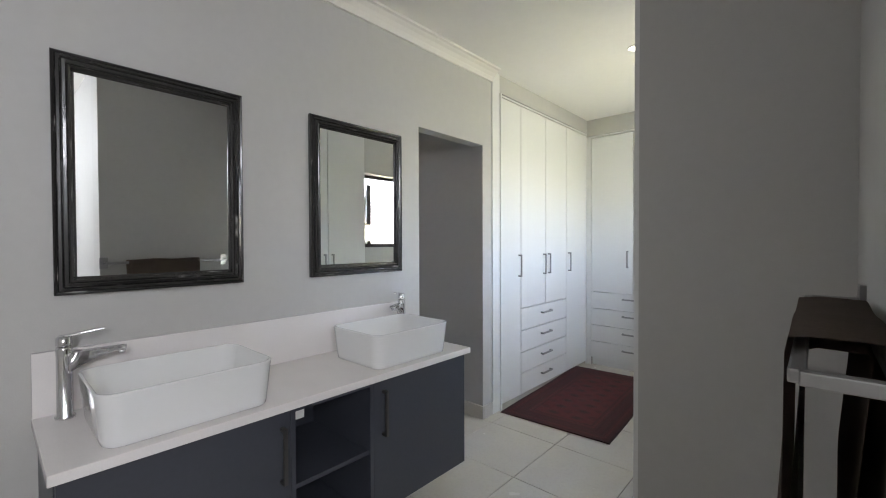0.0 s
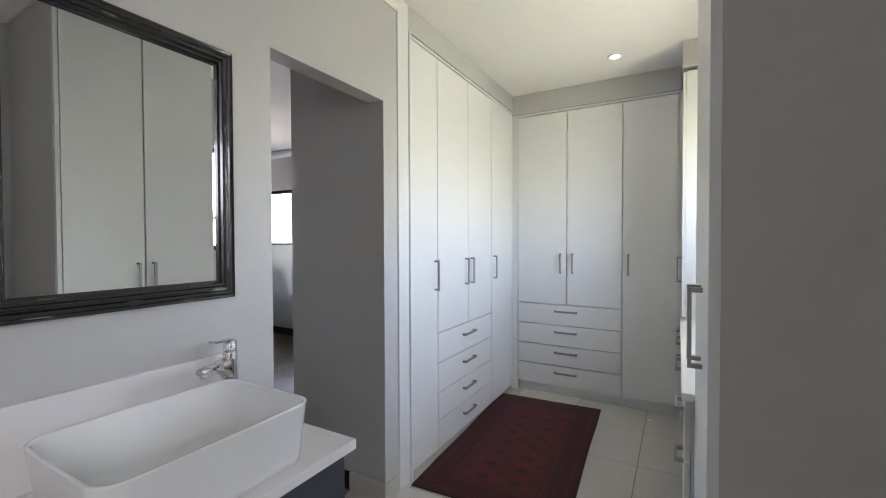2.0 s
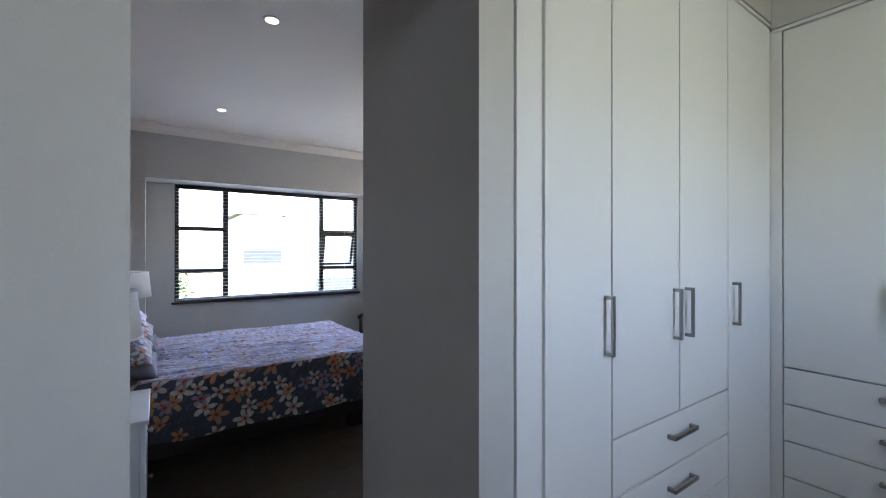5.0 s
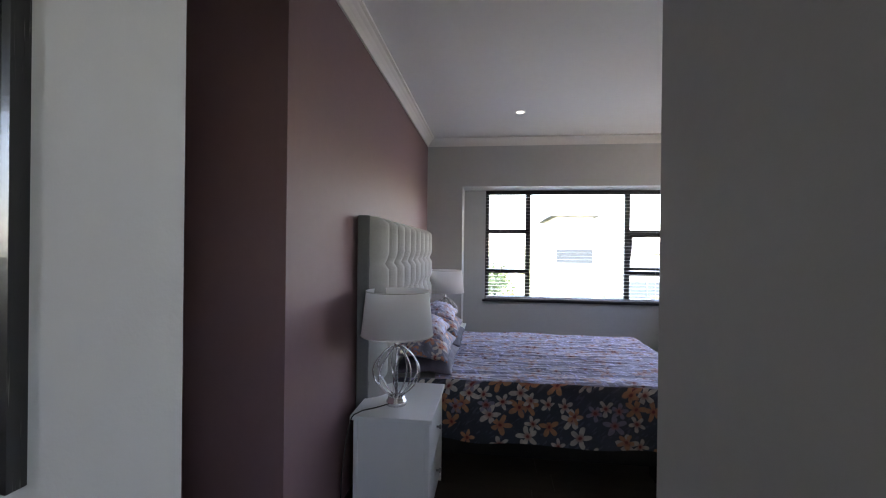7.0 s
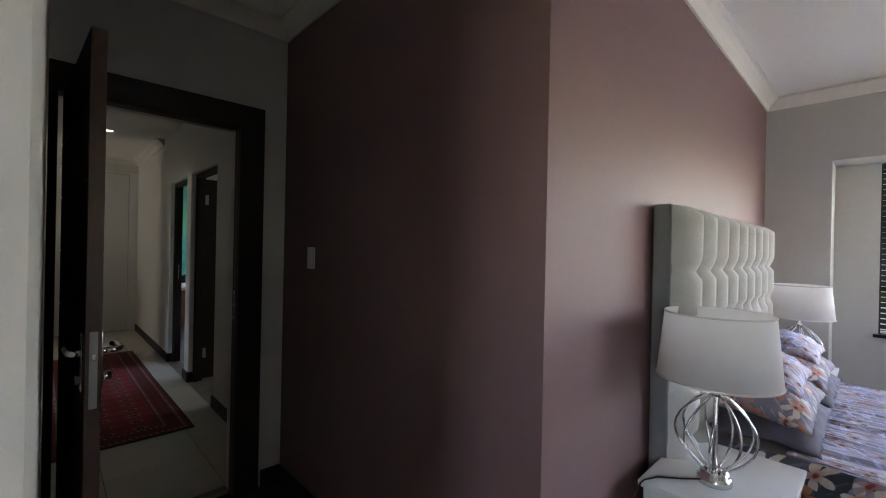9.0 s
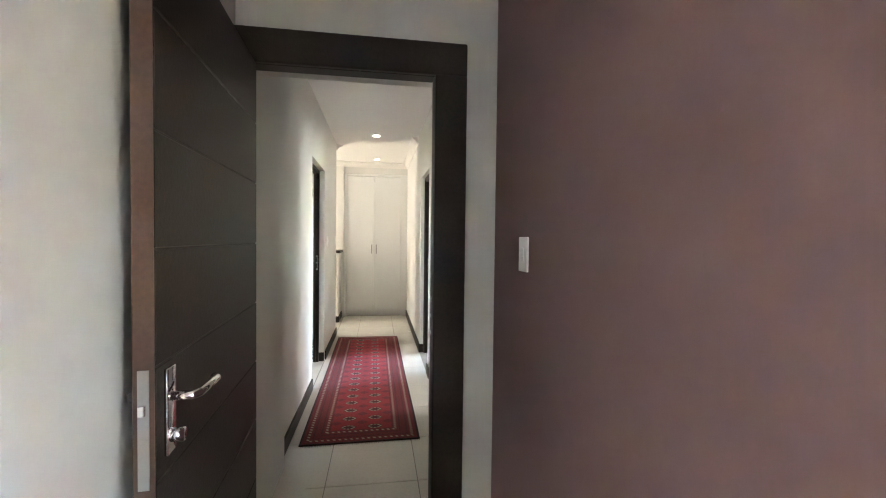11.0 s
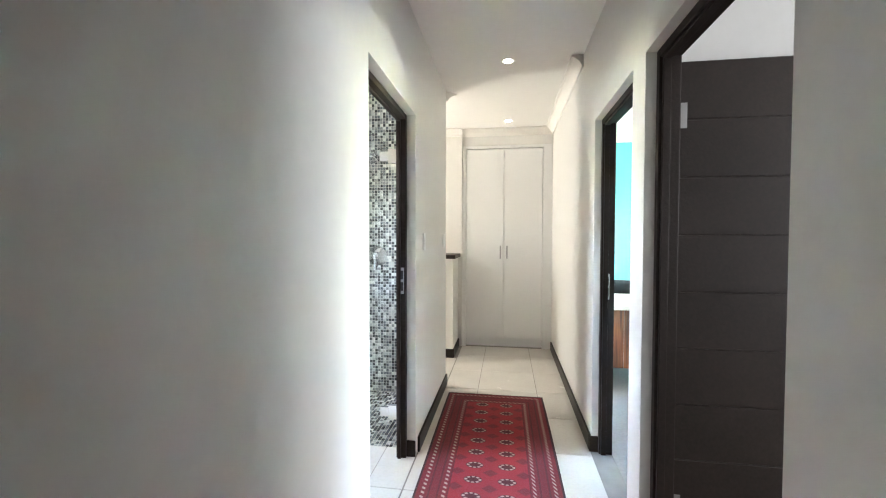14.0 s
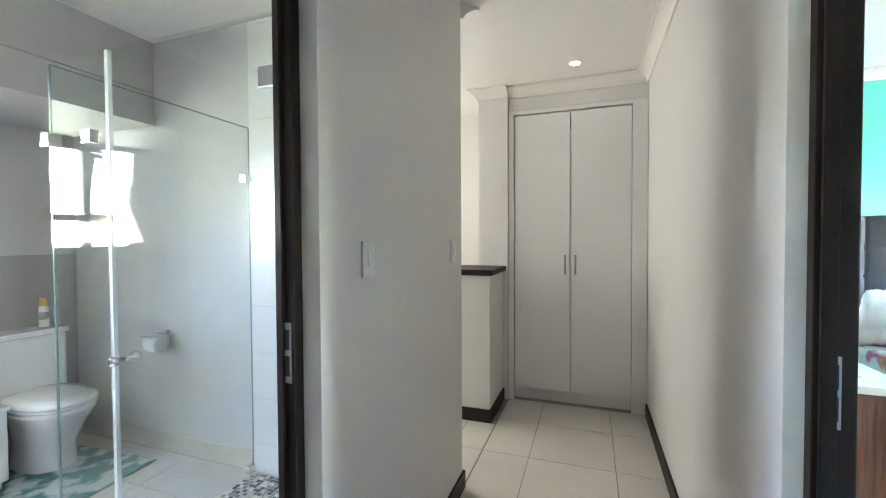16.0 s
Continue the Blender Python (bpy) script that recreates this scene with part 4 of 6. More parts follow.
single("vanity_counter", boxes((-2.078, 0.386, 0.76, -1.575, 2.05, 0.79), bevel=0.003), M_QUARTZ, "polished white quartz vanity counter", "countertop")
single("backsplash", boxes((-2.078, 0.388, 0.7905, -2.06, 1.985, 1.002), bevel=0.002), M_QUARTZ, "white quartz upstand along the wall", "backsplash")


def basin(y0, y1, x0=-1.975, x1=-1.60):
    """A vessel basin: rounded box, tapered outer wall, hollow bowl."""
    ob = thing("wash_basin", ((x0 + x1) / 2, (y0 + y1) / 2, 0.7905), "white rectangular ceramic vessel basin on the counter", "basin", "vanity basins")
    hw, hl, H = (x1 - x0) / 2, (y1 - y0) / 2, 0.157

    def ring(bm, w, l, r, z, n=8):
        pts = []
        for cx, cy, a0 in ((w - r, l - r, 0), (-w + r, l - r, 90), (-w + r, -l + r, 180), (w - r, -l + r, 270)):
            for k in range(n + 1):
                a = radians(a0 + 90 * k / n)
                pts.append(bm.verts.new((cx + r * math.cos(a), cy + r * math.sin(a), z)))
        return pts

    bm = bmesh.new()
    rings = [ring(bm, hw * 0.88, hl * 0.91, 0.04, 0.0), ring(bm, hw * 0.915, hl * 0.935, 0.05, 0.004), ring(bm, hw * 0.935, hl * 0.95, 0.055, 0.02), ring(bm, hw - 0.001, hl - 0.001, 0.055, H - 0.006), ring(bm, hw, hl, 0.055, H - 0.002), ring(bm, hw - 0.003, hl - 0.003, 0.052, H), ring(bm, hw - 0.007, hl - 0.007, 0.05, H), ring(bm, hw - 0.011, hl - 0.011, 0.047, H - 0.005), ring(bm, hw * 0.84, hl * 0.87, 0.05, 0.05), ring(bm, hw * 0.74, hl * 0.80, 0.05, 0.028), ring(bm, hw * 0.2, hl * 0.2, 0.02, 0.02)]
    for a, b in zip(rings, rings[1:]):
        for k in range(len(a)):
            bm.faces.new((a[k], a[(k + 1) % len(a)], b[(k + 1) % len(b)], b[k]))
    bm.faces.new(rings[0][::-1]), bm.faces.new(rings[-1])
    part("bowl", bm, M_CERAMIC, ob, smooth=True)
    part("waste", lathe(bmesh.new(), [(0.026, 0.0195), (0.026, 0.0235), (0.02, 0.025)], seg=20), M_CHROME, ob, "chrome waste cover", True)
    part("maker_mark", boxes((-hw + 0.0125, -0.022, H - 0.028, -hw + 0.0132, 0.022, H - 0.022)), M_STEEL, ob, "tiny grey printed mark")
    return ob


basin(0.485, 0.98)
basin(1.432, 1.918)


def mixer(y, turn):
    ob = thing("basin_mixer", (-2.005, y, 0.7905), "tall chrome single-lever basin mixer", "tap", "vanity taps", turn)
    part("body", lathe(bmesh.new(), [(0.027, 0), (0.027, 0.006), (0.022, 0.012), (0.0215, 0.20), (0.0225, 0.225), (0.0205, 0.232)], seg=24), M_CHROME, ob, smooth=True)
    bm = bmesh.new()
    n = 12
    secs = []
    for k in range(n + 1):
        t = k / n
        x = 0.012 + 0.15 * t
        zt, hh, ww = 0.212 + 0.004 * t, 0.052 * (1 - t) ** 2.2 + 0.015, 0.019 - 0.003 * t
        secs.append([bm.verts.new((x, sy * ww, zt - (0 if up else hh))) for sy, up in ((-1, True), (1, True), (1, False), (-1, False))])
    for a, b in zip(secs, secs[1:]):
        for k in range(4):
            bm.faces.new((a[k], a[(k + 1) % 4], b[(k + 1) % 4], b[k]))
    bm.faces.new(secs[0]), bm.faces.new(secs[-1][::-1])
    bmesh.ops.bevel(bm, geom=[e for e in bm.edges if abs((e.verts[0].co - e.verts[1].co).normalized().x) > 0.8], offset=0.005, segments=3, affect="EDGES")
    part("spout", bm, M_CHROME, ob, smooth=True)
    part("aerator", lathe(bmesh.new(), [(0.011, 0.19), (0.012, 0.196), (0.012, 0.203)], (0.148, 0, 0), 16), M_CHROME, ob, smooth=True)
    bm = lathe(bmesh.new(), [(0.02, 0.234), (0.0215, 0.24), (0.0205, 0.262), (0.012, 0.268)], seg=24)
    box(bm, -0.012, -0.012, 0.262, 0.105, 0.012, 0.269, 0.003)
    for v in bm.verts:
        if v.co.x > 0.03:
            v.co.z += (v.co.x - 0.03) * 0.22
    part("lever", bm, M_CHROME, ob, smooth=True)


mixer(0.462, 78)
mixer(1.938, -60)


def wall_mirror(y0, y1, z0=1.185, z1=2.003):
    """A mirror in a ridged black frame, washed with silver."""
    ob = thing("wall_mirror", (XF, 0, 0), "mirror in a ridged black and silver frame on the wall", "mirror", "mirrors over the vanity")
    w = 0.06
    prof = [(0.0, 0.0), (0.0, 0.018), (0.004, 0.022), (0.010, 0.020), (0.013, 0.024), (0.020, 0.026), (0.024, 0.023), (0.028, 0.027), (0.036, 0.028), (0.040, 0.024), (0.044, 0.026), (0.050, 0.022), (0.054, 0.014), (w, 0.010), (w, 0.0)]
    bm = bmesh.new()
    corners = ((y0, z0, 1, 1), (y1, z0, -1, 1), (y1, z1, -1, -1), (y0, z1, 1, -1))
    rings = [[bm.verts.new((d, cy + sy * r, cz + sz * r)) for r, d in prof] for cy, cz, sy, sz in corners]
    for k in range(4):
        a, b = rings[k], rings[(k + 1) % 4]
        for i in range(len(prof) - 1):
            bm.faces.new((a[i], a[i + 1], b[i + 1], b[i]))
    part("frame", bm, M_FRAME, ob)
    part("glass", boxes((0.002, y0 + w - 0.004, z0 + w - 0.004, 0.009, y1 - w + 0.004, z1 - w + 0.004)), M_MIRROR, ob)


M_FRAME, fn, fb = blank("black_silver_frame", 0.22)
fx, fy, fz = fn.xyz(fn.coords())
streak = fn.noise(fn.vec(fn.op("MULTIPLY", fx, 420.0), fn.op("MULTIPLY", fy, 9.0), fn.op("MULTIPLY", fz, 9.0)), 1.0, 5)
fn.t.links.new(fn.mix(fn.step(streak, 0.68, 0.05), (0.012, 0.011, 0.011), (0.34, 0.33, 0.32)), fb.inputs["Base Color"])
fb.inputs["Coat Weight"].default_value = 0.5
wall_mirror(0.445, 1.058)
wall_mirror(1.386, 1.997)

# towel rail and towels on the wall opposite the vanity
rail = thing("towel_rail", (-0.10, 0, 1.215), "square chrome towel rail on the wall", "towel rail")
for y in (0.87, 1.69):
    part("bracket", boxes((-0.012, y - 0.025, -0.04, 0, y + 0.025, 0.04), (-0.10, y - 0.008, -0.008, -0.012, y + 0.008, 0.008), bevel=0.002), M_STEEL, rail)
for x in (-0.11, -0.03):
    part("bar", boxes((x, 0.87, -0.008, x + 0.016, 1.69, 0.008), bevel=0.003), M_STEEL, rail)


def towel(y0, y1, drop_a, drop_b, label, material, x=-0.162):
    """A towel folded double over the rail: two layers, the inner one a little shorter."""
    bm = bmesh.new()
    towel_layer(bm, y0, y1, drop_a, drop_b, x, 0.056, 1.228)
    towel_layer(bm, y0 + 0.012, y1 - 0.01, drop_a - 0.03, drop_b - 0.04, x - 0.004, 0.036, 1.212)
    bmesh.ops.solidify(bm, geom=bm.faces[:], thickness=0.009)
    return single("towel", bm, material, label, "towel", smooth=True)


def towel_layer(bm, y0, y1, drop_a, drop_b, x, hw, top):
    nv, nu = 18, 40
    rows = []
    for j in range(nv + 1):
        y = y0 + (y1 - y0) * j / nv
        row = []
        for i in range(nu + 1):
            s = i / nu * (drop_a + drop_b + 0.1) - drop_a
            if s < 0:
                p = (-hw - (0.008 * math.sin(14 * y + 3) + 0.01) * min(1, -s * 3), s)
            elif s < 0.1:
                a = math.pi * s / 0.1
                p = (-hw * math.copysign(abs(math.cos(a)) ** 0.55, math.cos(a)), 0.012 * math.sin(a) ** 0.6 + 0.003 * math.sin(23 * y))
            else:
                p = (hw - 0.02 * min(1, (s - 0.1) * 4) + 0.004 * math.sin(17 * y), -(s - 0.1))
            row.append(bm.verts.new((x + p[0], y + 0.004 * math.sin(5 * s), top + p[1])))
        rows.append(row)
    for a, b in zip(rows, rows[1:]):
        for k in range(nu):
            bm.faces.new((a[k], a[k + 1], b[k + 1], b[k]))


M_TOWEL = mat("taupe_terry", (0.17, 0.13, 0.105), 0.95, var=0.2, scale=20, bump=0.8, bscale=400)
towel(1.0, 1.47, 0.62, 0.55, "folded dark taupe bath towel hanging over the rail", M_TOWEL)

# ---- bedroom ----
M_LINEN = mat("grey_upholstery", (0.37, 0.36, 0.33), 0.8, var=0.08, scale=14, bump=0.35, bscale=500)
# same grey cloth, with the side's shade put into a darker colour
M_LINENSHADED = mat("grey_upholstery_shaded", (0.16, 0.16, 0.155), 0.85, var=0.1, scale=14, bump=0.35, bscale=500)


def headboard(place, w, h, cols, rows, label, face, side, thick=0.13, turn=0):
    """Deep-buttoned headboard: tall tufts that swell between button rows."""
    ob = thing("headboard", place, label, "headboard", turn=turn)
    part("back_frame", boxes((-w / 2, 0, 0.10, w / 2, thick * 0.55, h), bevel=0.012), side, ob, "plain upholstered side coloured as if in shade")
    bm = bmesh.new()
    nx, nz = cols * 10, 44
    grid = []
    z0 = 0.12
    for j in range(nz + 1):
        z = z0 + (h - 0.006 - z0) * j / nz
        row = []
        for i in range(nx + 1):
            x = -w / 2 + 0.006 + (w - 0.012) * i / nx
            u = cols * i / nx
            lift = 0.0
            for r in range(len(rows)):
                lift = max(lift, math.exp(-((z - rows[r]) / 0.022) ** 2))
            ridge = abs(math.sin(math.pi * u)) ** 0.75
            d = thick * 0.55 + thick * 0.62 * ridge * (1 - 0.38 * lift) - 0.012 * lift * (abs(math.cos(math.pi * u)) ** 8)
            e = min(1, (h - z) / 0.05, (w / 2 - abs(x)) / 0.03)
            d = thick * 0.45 + (d - thick * 0.45) * math.sqrt(max(0.0, 1 - (1 - max(e, 0)) ** 2))
            row.append(bm.verts.new((x, d, z)))
        grid.append(row)
    for a, b in zip(grid, grid[1:]):
        for k in range(nx):
            bm.faces.new((a[k], a[k + 1], b[k + 1], b[k]))
    part("tufted_pad", bm, face, ob, "pale grey buttoned upholstery", True)
    for z in rows:
        for c in range(1, cols):
            bm = lathe(bmesh.new(), [(0.011, 0), (0.010, 0.004), (0.004, 0.007)], seg=10)
            b = part("button", bm, face, ob)
            b.matrix_local = pose(-w / 2 + w * c / cols, thick * 0.56, z, -90, 0, 0)
    return ob


headboard((-4.925, 1.70, 0), 1.95, 1.60, 9, [1.335, 1.11, 0.885, 0.66], "tall pale grey button-tufted headboard behind the bed", M_LINEN, M_LINENSHADED)

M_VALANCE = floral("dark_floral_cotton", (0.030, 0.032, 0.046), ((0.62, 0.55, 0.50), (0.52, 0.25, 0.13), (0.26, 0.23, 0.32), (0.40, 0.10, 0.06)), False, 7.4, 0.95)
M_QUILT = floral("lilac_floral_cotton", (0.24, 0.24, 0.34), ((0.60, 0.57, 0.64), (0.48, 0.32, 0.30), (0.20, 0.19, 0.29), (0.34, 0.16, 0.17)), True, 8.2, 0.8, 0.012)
bed = thing("bed", (-5.02, 1.80, 0), "double bed made up with a floral quilt", "bed")
part("base", boxes((-0.70, 0.0, 0.13, 0.70, 1.82, 0.34), bevel=0.015), mat("dark_bed_base", (0.02, 0.018, 0.018), 0.8), bed, "dark fabric bed base")
for x, y in ((-0.60, 0.12), (0.58, 0.12), (-0.60, 1.70), (0.58, 1.70)):
    part("leg", boxes((x - 0.05, y - 0.05, 0, x + 0.05, y + 0.05, 0.13), bevel=0.004), M_DARKWOOD, bed)
part("mattress", boxes((-0.72, 0.0, 0.34, 0.72, 1.92, 0.585), bevel=0.05), mat("mattress_cloth", (0.6, 0.58, 0.56), 0.9), bed)


def quilt():
    """One cloth that lies on the mattress and hangs at three sides; the level part and the drop are two parts."""
    hw, L, top = 0.735, 1.96, 0.615
    drop, rr = 0.40, 0.06
    flat, skirt = bmesh.new(), bmesh.new()

    def place(a, b):
        # a across, b along; past the edge the cloth bends down
        du, dv = max(0.0, abs(a) - hw), max(0.0, b - L)
        d = math.hypot(du, dv)
        x, y = max(-hw, min(hw, a)), min(b, L)
        n1 = noise.noise((a * 16.0, b * 1.8, 0.3))
        n2 = noise.noise((a * 44.0, b * 3.6, 2.3))
        crease = 0.013 * n1 + 0.014 * abs(n2) + 0.012 * noise.noise((a * 1.5, b * 1.5, 5.0))
        z = top + crease
        if d > 0:
            ux, uy = (math.copysign(du / d, a) if du else 0.0), dv / d
            arc = rr * math.pi / 2
            if d < arc:
                t = d / rr
                out, down = rr * math.sin(t), rr * (1 - math.cos(t))
            else:
                out, down = rr, rr + d - arc
            along = b if abs(ux) > abs(uy) else a
            out += 0.012 * math.sin(along * 11 + 1.3) * min(1, d / drop) + 0.02 * noise.noise((along * 3, d * 2, 9)) * min(1, d / drop)
            x += ux * (out - rr * 0.4)
            y += uy * (out - rr * 0.4)
            z = top - down + crease * max(0, 1 - d * 6)
            z += 0.012 * noise.noise((along * 4, 0, 4)) * (d / drop)
        return (x, y, z)

    def sheet(bm, us, vs):
        g = [[bm.verts.new(place(u, v)) for u in us] for v in vs]
        for p, q in zip(g, g[1:]):
            for k in range(len(us) - 1):
                bm.faces.new((p[k], p[k + 1], q[k + 1], q[k]))

    def span(a, b, n):
        return [a + (b - a) * k / n for k in range(n + 1)]

    e = hw + 0.03
    sheet(flat, span(-e, e, 230), span(0.30, L + 0.03, 60))
    m = hw + drop
    sheet(skirt, span(e, m, 14), span(0.02, L + 0.03, 70))
    sheet(skirt, span(-m, -e, 14), span(0.02, L + 0.03, 70))
    sheet(skirt, span(-e, e, 50), span(L + 0.03, L + drop, 14))
    # rounded corners of the hanging cloth
    for s in (-1, 1):
        g = []
        for j in range(13):
            a = radians(90 * j / 12)
            row = []
            for i in range(13):
                d = 0.03 + (drop - 0.03) * i / 12
                row.append(skirt.verts.new(place(s * (hw + max(1e-4, d * math.cos(a))), L + max(1e-4, d * math.sin(a)))))
            g.append(row)
        for p, q in zip(g, g[1:]):
            for k in range(12):
                skirt.faces.new((p[k], p[k + 1], q[k + 1], q[k]))
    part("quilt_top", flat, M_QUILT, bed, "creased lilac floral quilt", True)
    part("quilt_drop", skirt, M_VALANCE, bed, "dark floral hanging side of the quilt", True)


quilt()


def pillow(x, y, z, w, d, h, tilt, material, label, turn=0):
    bm = bmesh.new()
    n = 28
    for side in (1, -1):
        g = []
        for j in range(n + 1):
            row = []
            for i in range(n + 1):
                u, v = 2 * i / n - 1, 2 * j / n - 1
                t = (max(0, 1 - abs(u) ** 2.2) * max(0, 1 - abs(v) ** 2.2)) ** 0.62
                rim = 0.05 * noise.noise((u * 9 + x, v * 9, z * 5)) * max(abs(u), abs(v)) ** 8
                pinch = 1 - 0.06 * (1 - abs(u)) * abs(v) ** 3 - 0.0
                row.append(bm.verts.new((u * w / 2 * (1 - 0.05 * (1 - v * v) + rim), v * d / 2 * (pinch + rim), h * (0.5 * side * t * (1 + 0.25 * noise.noise((u * 3, v * 3, side + x))) - 0.22 * (u * u + v * v) + 0.10 * noise.noise((u * 4, v * 4, z * 7))))))
            g.append(row)
        for p, q in zip(g, g[1:]):
            for k in range(n):
                bm.faces.new((p[k], p[k + 1], q[k + 1], q[k]))
    bmesh.ops.remove_doubles(bm, verts=bm.verts, dist=0.0005)
    ob = single("pillow", bm, material, label, "pillow", group="pillows on the bed", smooth=True)
    ob.matrix_world = pose(x, y, z, tilt, 0, turn)
    return ob


M_PILLOW_DARK = mat("mauve_grey_cotton", (0.13, 0.115, 0.15), 0.85, var=0.12, bump=0.3, bscale=200)
M_PILLOW_FLORAL = floral("floral_pillow_cotton", (0.10, 0.095, 0.125), ((0.55, 0.47, 0.42), (0.45, 0.18, 0.10), (0.24, 0.20, 0.28), (0.38, 0.12, 0.08)), True, 9.5)
for x in (-4.66, -5.42):
    pillow(x, 2.01, 0.675, 0.72, 0.38, 0.13, 3, M_PILLOW_DARK, "plain mauve-grey pillow lying against the headboard")
    pillow(x + 0.01, 2.00, 0.775, 0.71, 0.36, 0.14, -4, M_PILLOW_FLORAL, "floral pillow lying on a plain one")
    pillow(x - 0.06, 1.98, 0.868, 0.52, 0.31, 0.12, -6, M_QUILT, "ruffled lilac floral cushion on the pillows")


def nightstand(x0, x1, y0, y1, h, label):
    ob = thing("nightstand", ((x0 + x1) / 2, (y0 + y1) / 2, 0), label, "nightstand", "bedside nightstands")
    w, d = (x1 - x0) / 2, (y1 - y0) / 2
    part("top", boxes((-w, -d, h - 0.022, w, d, h), bevel=0.004), M_WHITE, ob)
    w2, d2 = w - 0.015, d - 0.015
    for sx in (-1, 1):
        part("side_panel", boxes((sx * w2, -d2 + 0.023, 0.07, sx * (w2 - 0.018), d2 - 0.023, h - 0.023)), M_WHITE, ob)
    part("back_panel", boxes((-w2 + 0.023, -d2, 0.07, w2 - 0.023, -d2 + 0.01, h - 0.023)), M_WHITE, ob)
    for sx in (-1, 1):
        for sy in (-1, 1):
            part("leg", boxes((sx * w2 - 0.022 * (sx > 0) , sy * d2 - 0.022 * (sy > 0), 0, sx * w2 + 0.022 * (sx < 0), sy * d2 + 0.022 * (sy < 0), h - 0.023), bevel=0.002), M_WHITE, ob)
    for z0, z1 in ((0.08, 0.31), (0.318, h - 0.03)):
        dr = part("drawer", boxes((-w2 + 0.022, d2 - 0.018, z0, w2 - 0.022, d2 + 0.002, z1), bevel=0.003), M_WHITE, ob)
        k = part("knob", lathe(bmesh.new(), [(0.006, 0), (0.006, 0.012), (0.013, 0.018), (0.012, 0.024), (0.004, 0.027)], seg=12), M_STEEL, dr, "small metal knob", True)
        k.matrix_local = pose(0, d2 + 0.002, (z0 + z1) / 2, -90, 0, 0)
    return ob


nightstand(-4.275, -3.71, 1.752, 2.165, 0.585, "white painted nightstand with two drawers beside the bed")
nightstand(-6.37, -5.83, 1.80, 2.165, 0.585, "white painted nightstand in the corner by the niche")

M_SHADE, sn, sb = blank("white_linen_shade", 0.8)
sb.inputs["Base Color"].default_value = (0.9, 0.88, 0.88, 1)
sb.inputs["Transmission Weight"].default_value = 0.0
trn, mxs = sn.t.nodes.new("ShaderNodeBsdfTranslucent"), sn.t.nodes.new("ShaderNodeMixShader")
trn.inputs[0].default_value = (0.92, 0.9, 0.87, 1)
mxs.inputs[0].default_value = 0.55
sn.t.links.new(sb.outputs[0], mxs.inputs[1])
sn.t.links.new(trn.outputs[0], mxs.inputs[2])
sn.t.links.new(mxs.outputs[0], sn.t.nodes["Material Output"].inputs[0])
sn.bump(sn.noise(sn.coords(), 420, 2), 0.25, 0.002, sb)


def table_lamp(x, y, z, label):
    ob = thing("table_lamp", (x, y, z), label, "table lamp", "bedside table lamps")
    bm = lathe(bmesh.new(), [(0.055, 0), (0.056, 0.018), (0.05, 0.026), (0.046, 0.03), (0.046, 0.04), (0.035, 0.046), (0.02, 0.05)], seg=28)
    part("foot", bm, M_CHROME, ob, smooth=True)
    part("stem", lathe(bmesh.new(), [(0.008, 0.045), (0.007, 0.30), (0.016, 0.305), (0.016, 0.33), (0.008, 0.335), (0.008, 0.42)], seg=14), M_CHROME, ob, smooth=True)
    for k in range(9):
        a = 2 * math.pi * k / 9
        pts = []
        for j in range(17):
            t = j / 16
            r = 0.028 + 0.098 * math.sin(math.pi * t) ** 0.8
            pts.append((r * math.cos(a + 0.25 * t), r * math.sin(a + 0.25 * t), 0.048 + 0.26 * t))
        part("rib", tube(bmesh.new(), pts, 0.0042, 6), M_CHROME, ob, smooth=True)
    bm = bmesh.new()
    n = 40
    rows = [[bm.verts.new((r * math.cos(2 * math.pi * k / n), r * math.sin(2 * math.pi * k / n), zz)) for k in range(n)] for r, zz in ((0.191, 0.372), (0.168, 0.606), (0.165, 0.606), (0.188, 0.372))]
    for a, b in zip(rows, rows[1:] + rows[:1]):
        for k in range(n):
            bm.faces.new((a[k], a[(k + 1) % n], b[(k + 1) % n], b[k]))
    sh = part("shade", bm, M_SHADE, ob, "white drum fabric shade", True)
    for zz, r in ((0.372, 0.1915), (0.604, 0.1685)):
        part("trim_ring", tube(bmesh.new(), [(r * math.cos(2 * math.pi * k / 40), r * math.sin(2 * math.pi * k / 40), zz) for k in range(40)], 0.003, 6, True), mat("shade_trim", (0.66, 0.63, 0.58), 0.7), sh)
    return ob


table_lamp(-3.90, 1.945, 0.5855, "chrome cage table lamp with a white drum shade, unlit")
table_lamp(-6.08, 1.965, 0.5855, "unlit chrome cage table lamp on the corner nightstand")
single("lamp_cord", tube(bmesh.new(), [(-3.86, 1.92, 0.60), (-3.82, 1.86, 0.591), (-3.77, 1.80, 0.591), (-3.712, 1.775, 0.592), (-3.703, 1.765, 0.58), (-3.70, 1.745, 0.50), (-3.695, 1.72, 0.30), (-3.69, 1.715, 0.02)], 0.0032, 6), M_BLACKALU, "black flex trailing over the nightstand edge", "cable")

# armchair with woven back
M_CANE, cn, cb = blank("woven_cane", 0.55)
cx, cy, cz = cn.xyz(cn.coords())
wv = cn.op("MULTIPLY", cn.op("SINE", cn.op("MULTIPLY", cn.op("ADD", cx, cz), 80.0)), cn.op("SINE", cn.op("MULTIPLY", cn.op("SUBTRACT", cx, cz), 80.0)))
cn.t.links.new(cn.mix(cn.step(wv, 0.0, 0.4), (0.035, 0.02, 0.011), (0.20, 0.125, 0.06)), cb.inputs["Base Color"])
cn.bump(wv, 0.7, 0.006, cb)
ch = thing("armchair", (-5.88, 4.62, 0), "dark timber armchair with a woven cane seat and back", "armchair", turn=42)
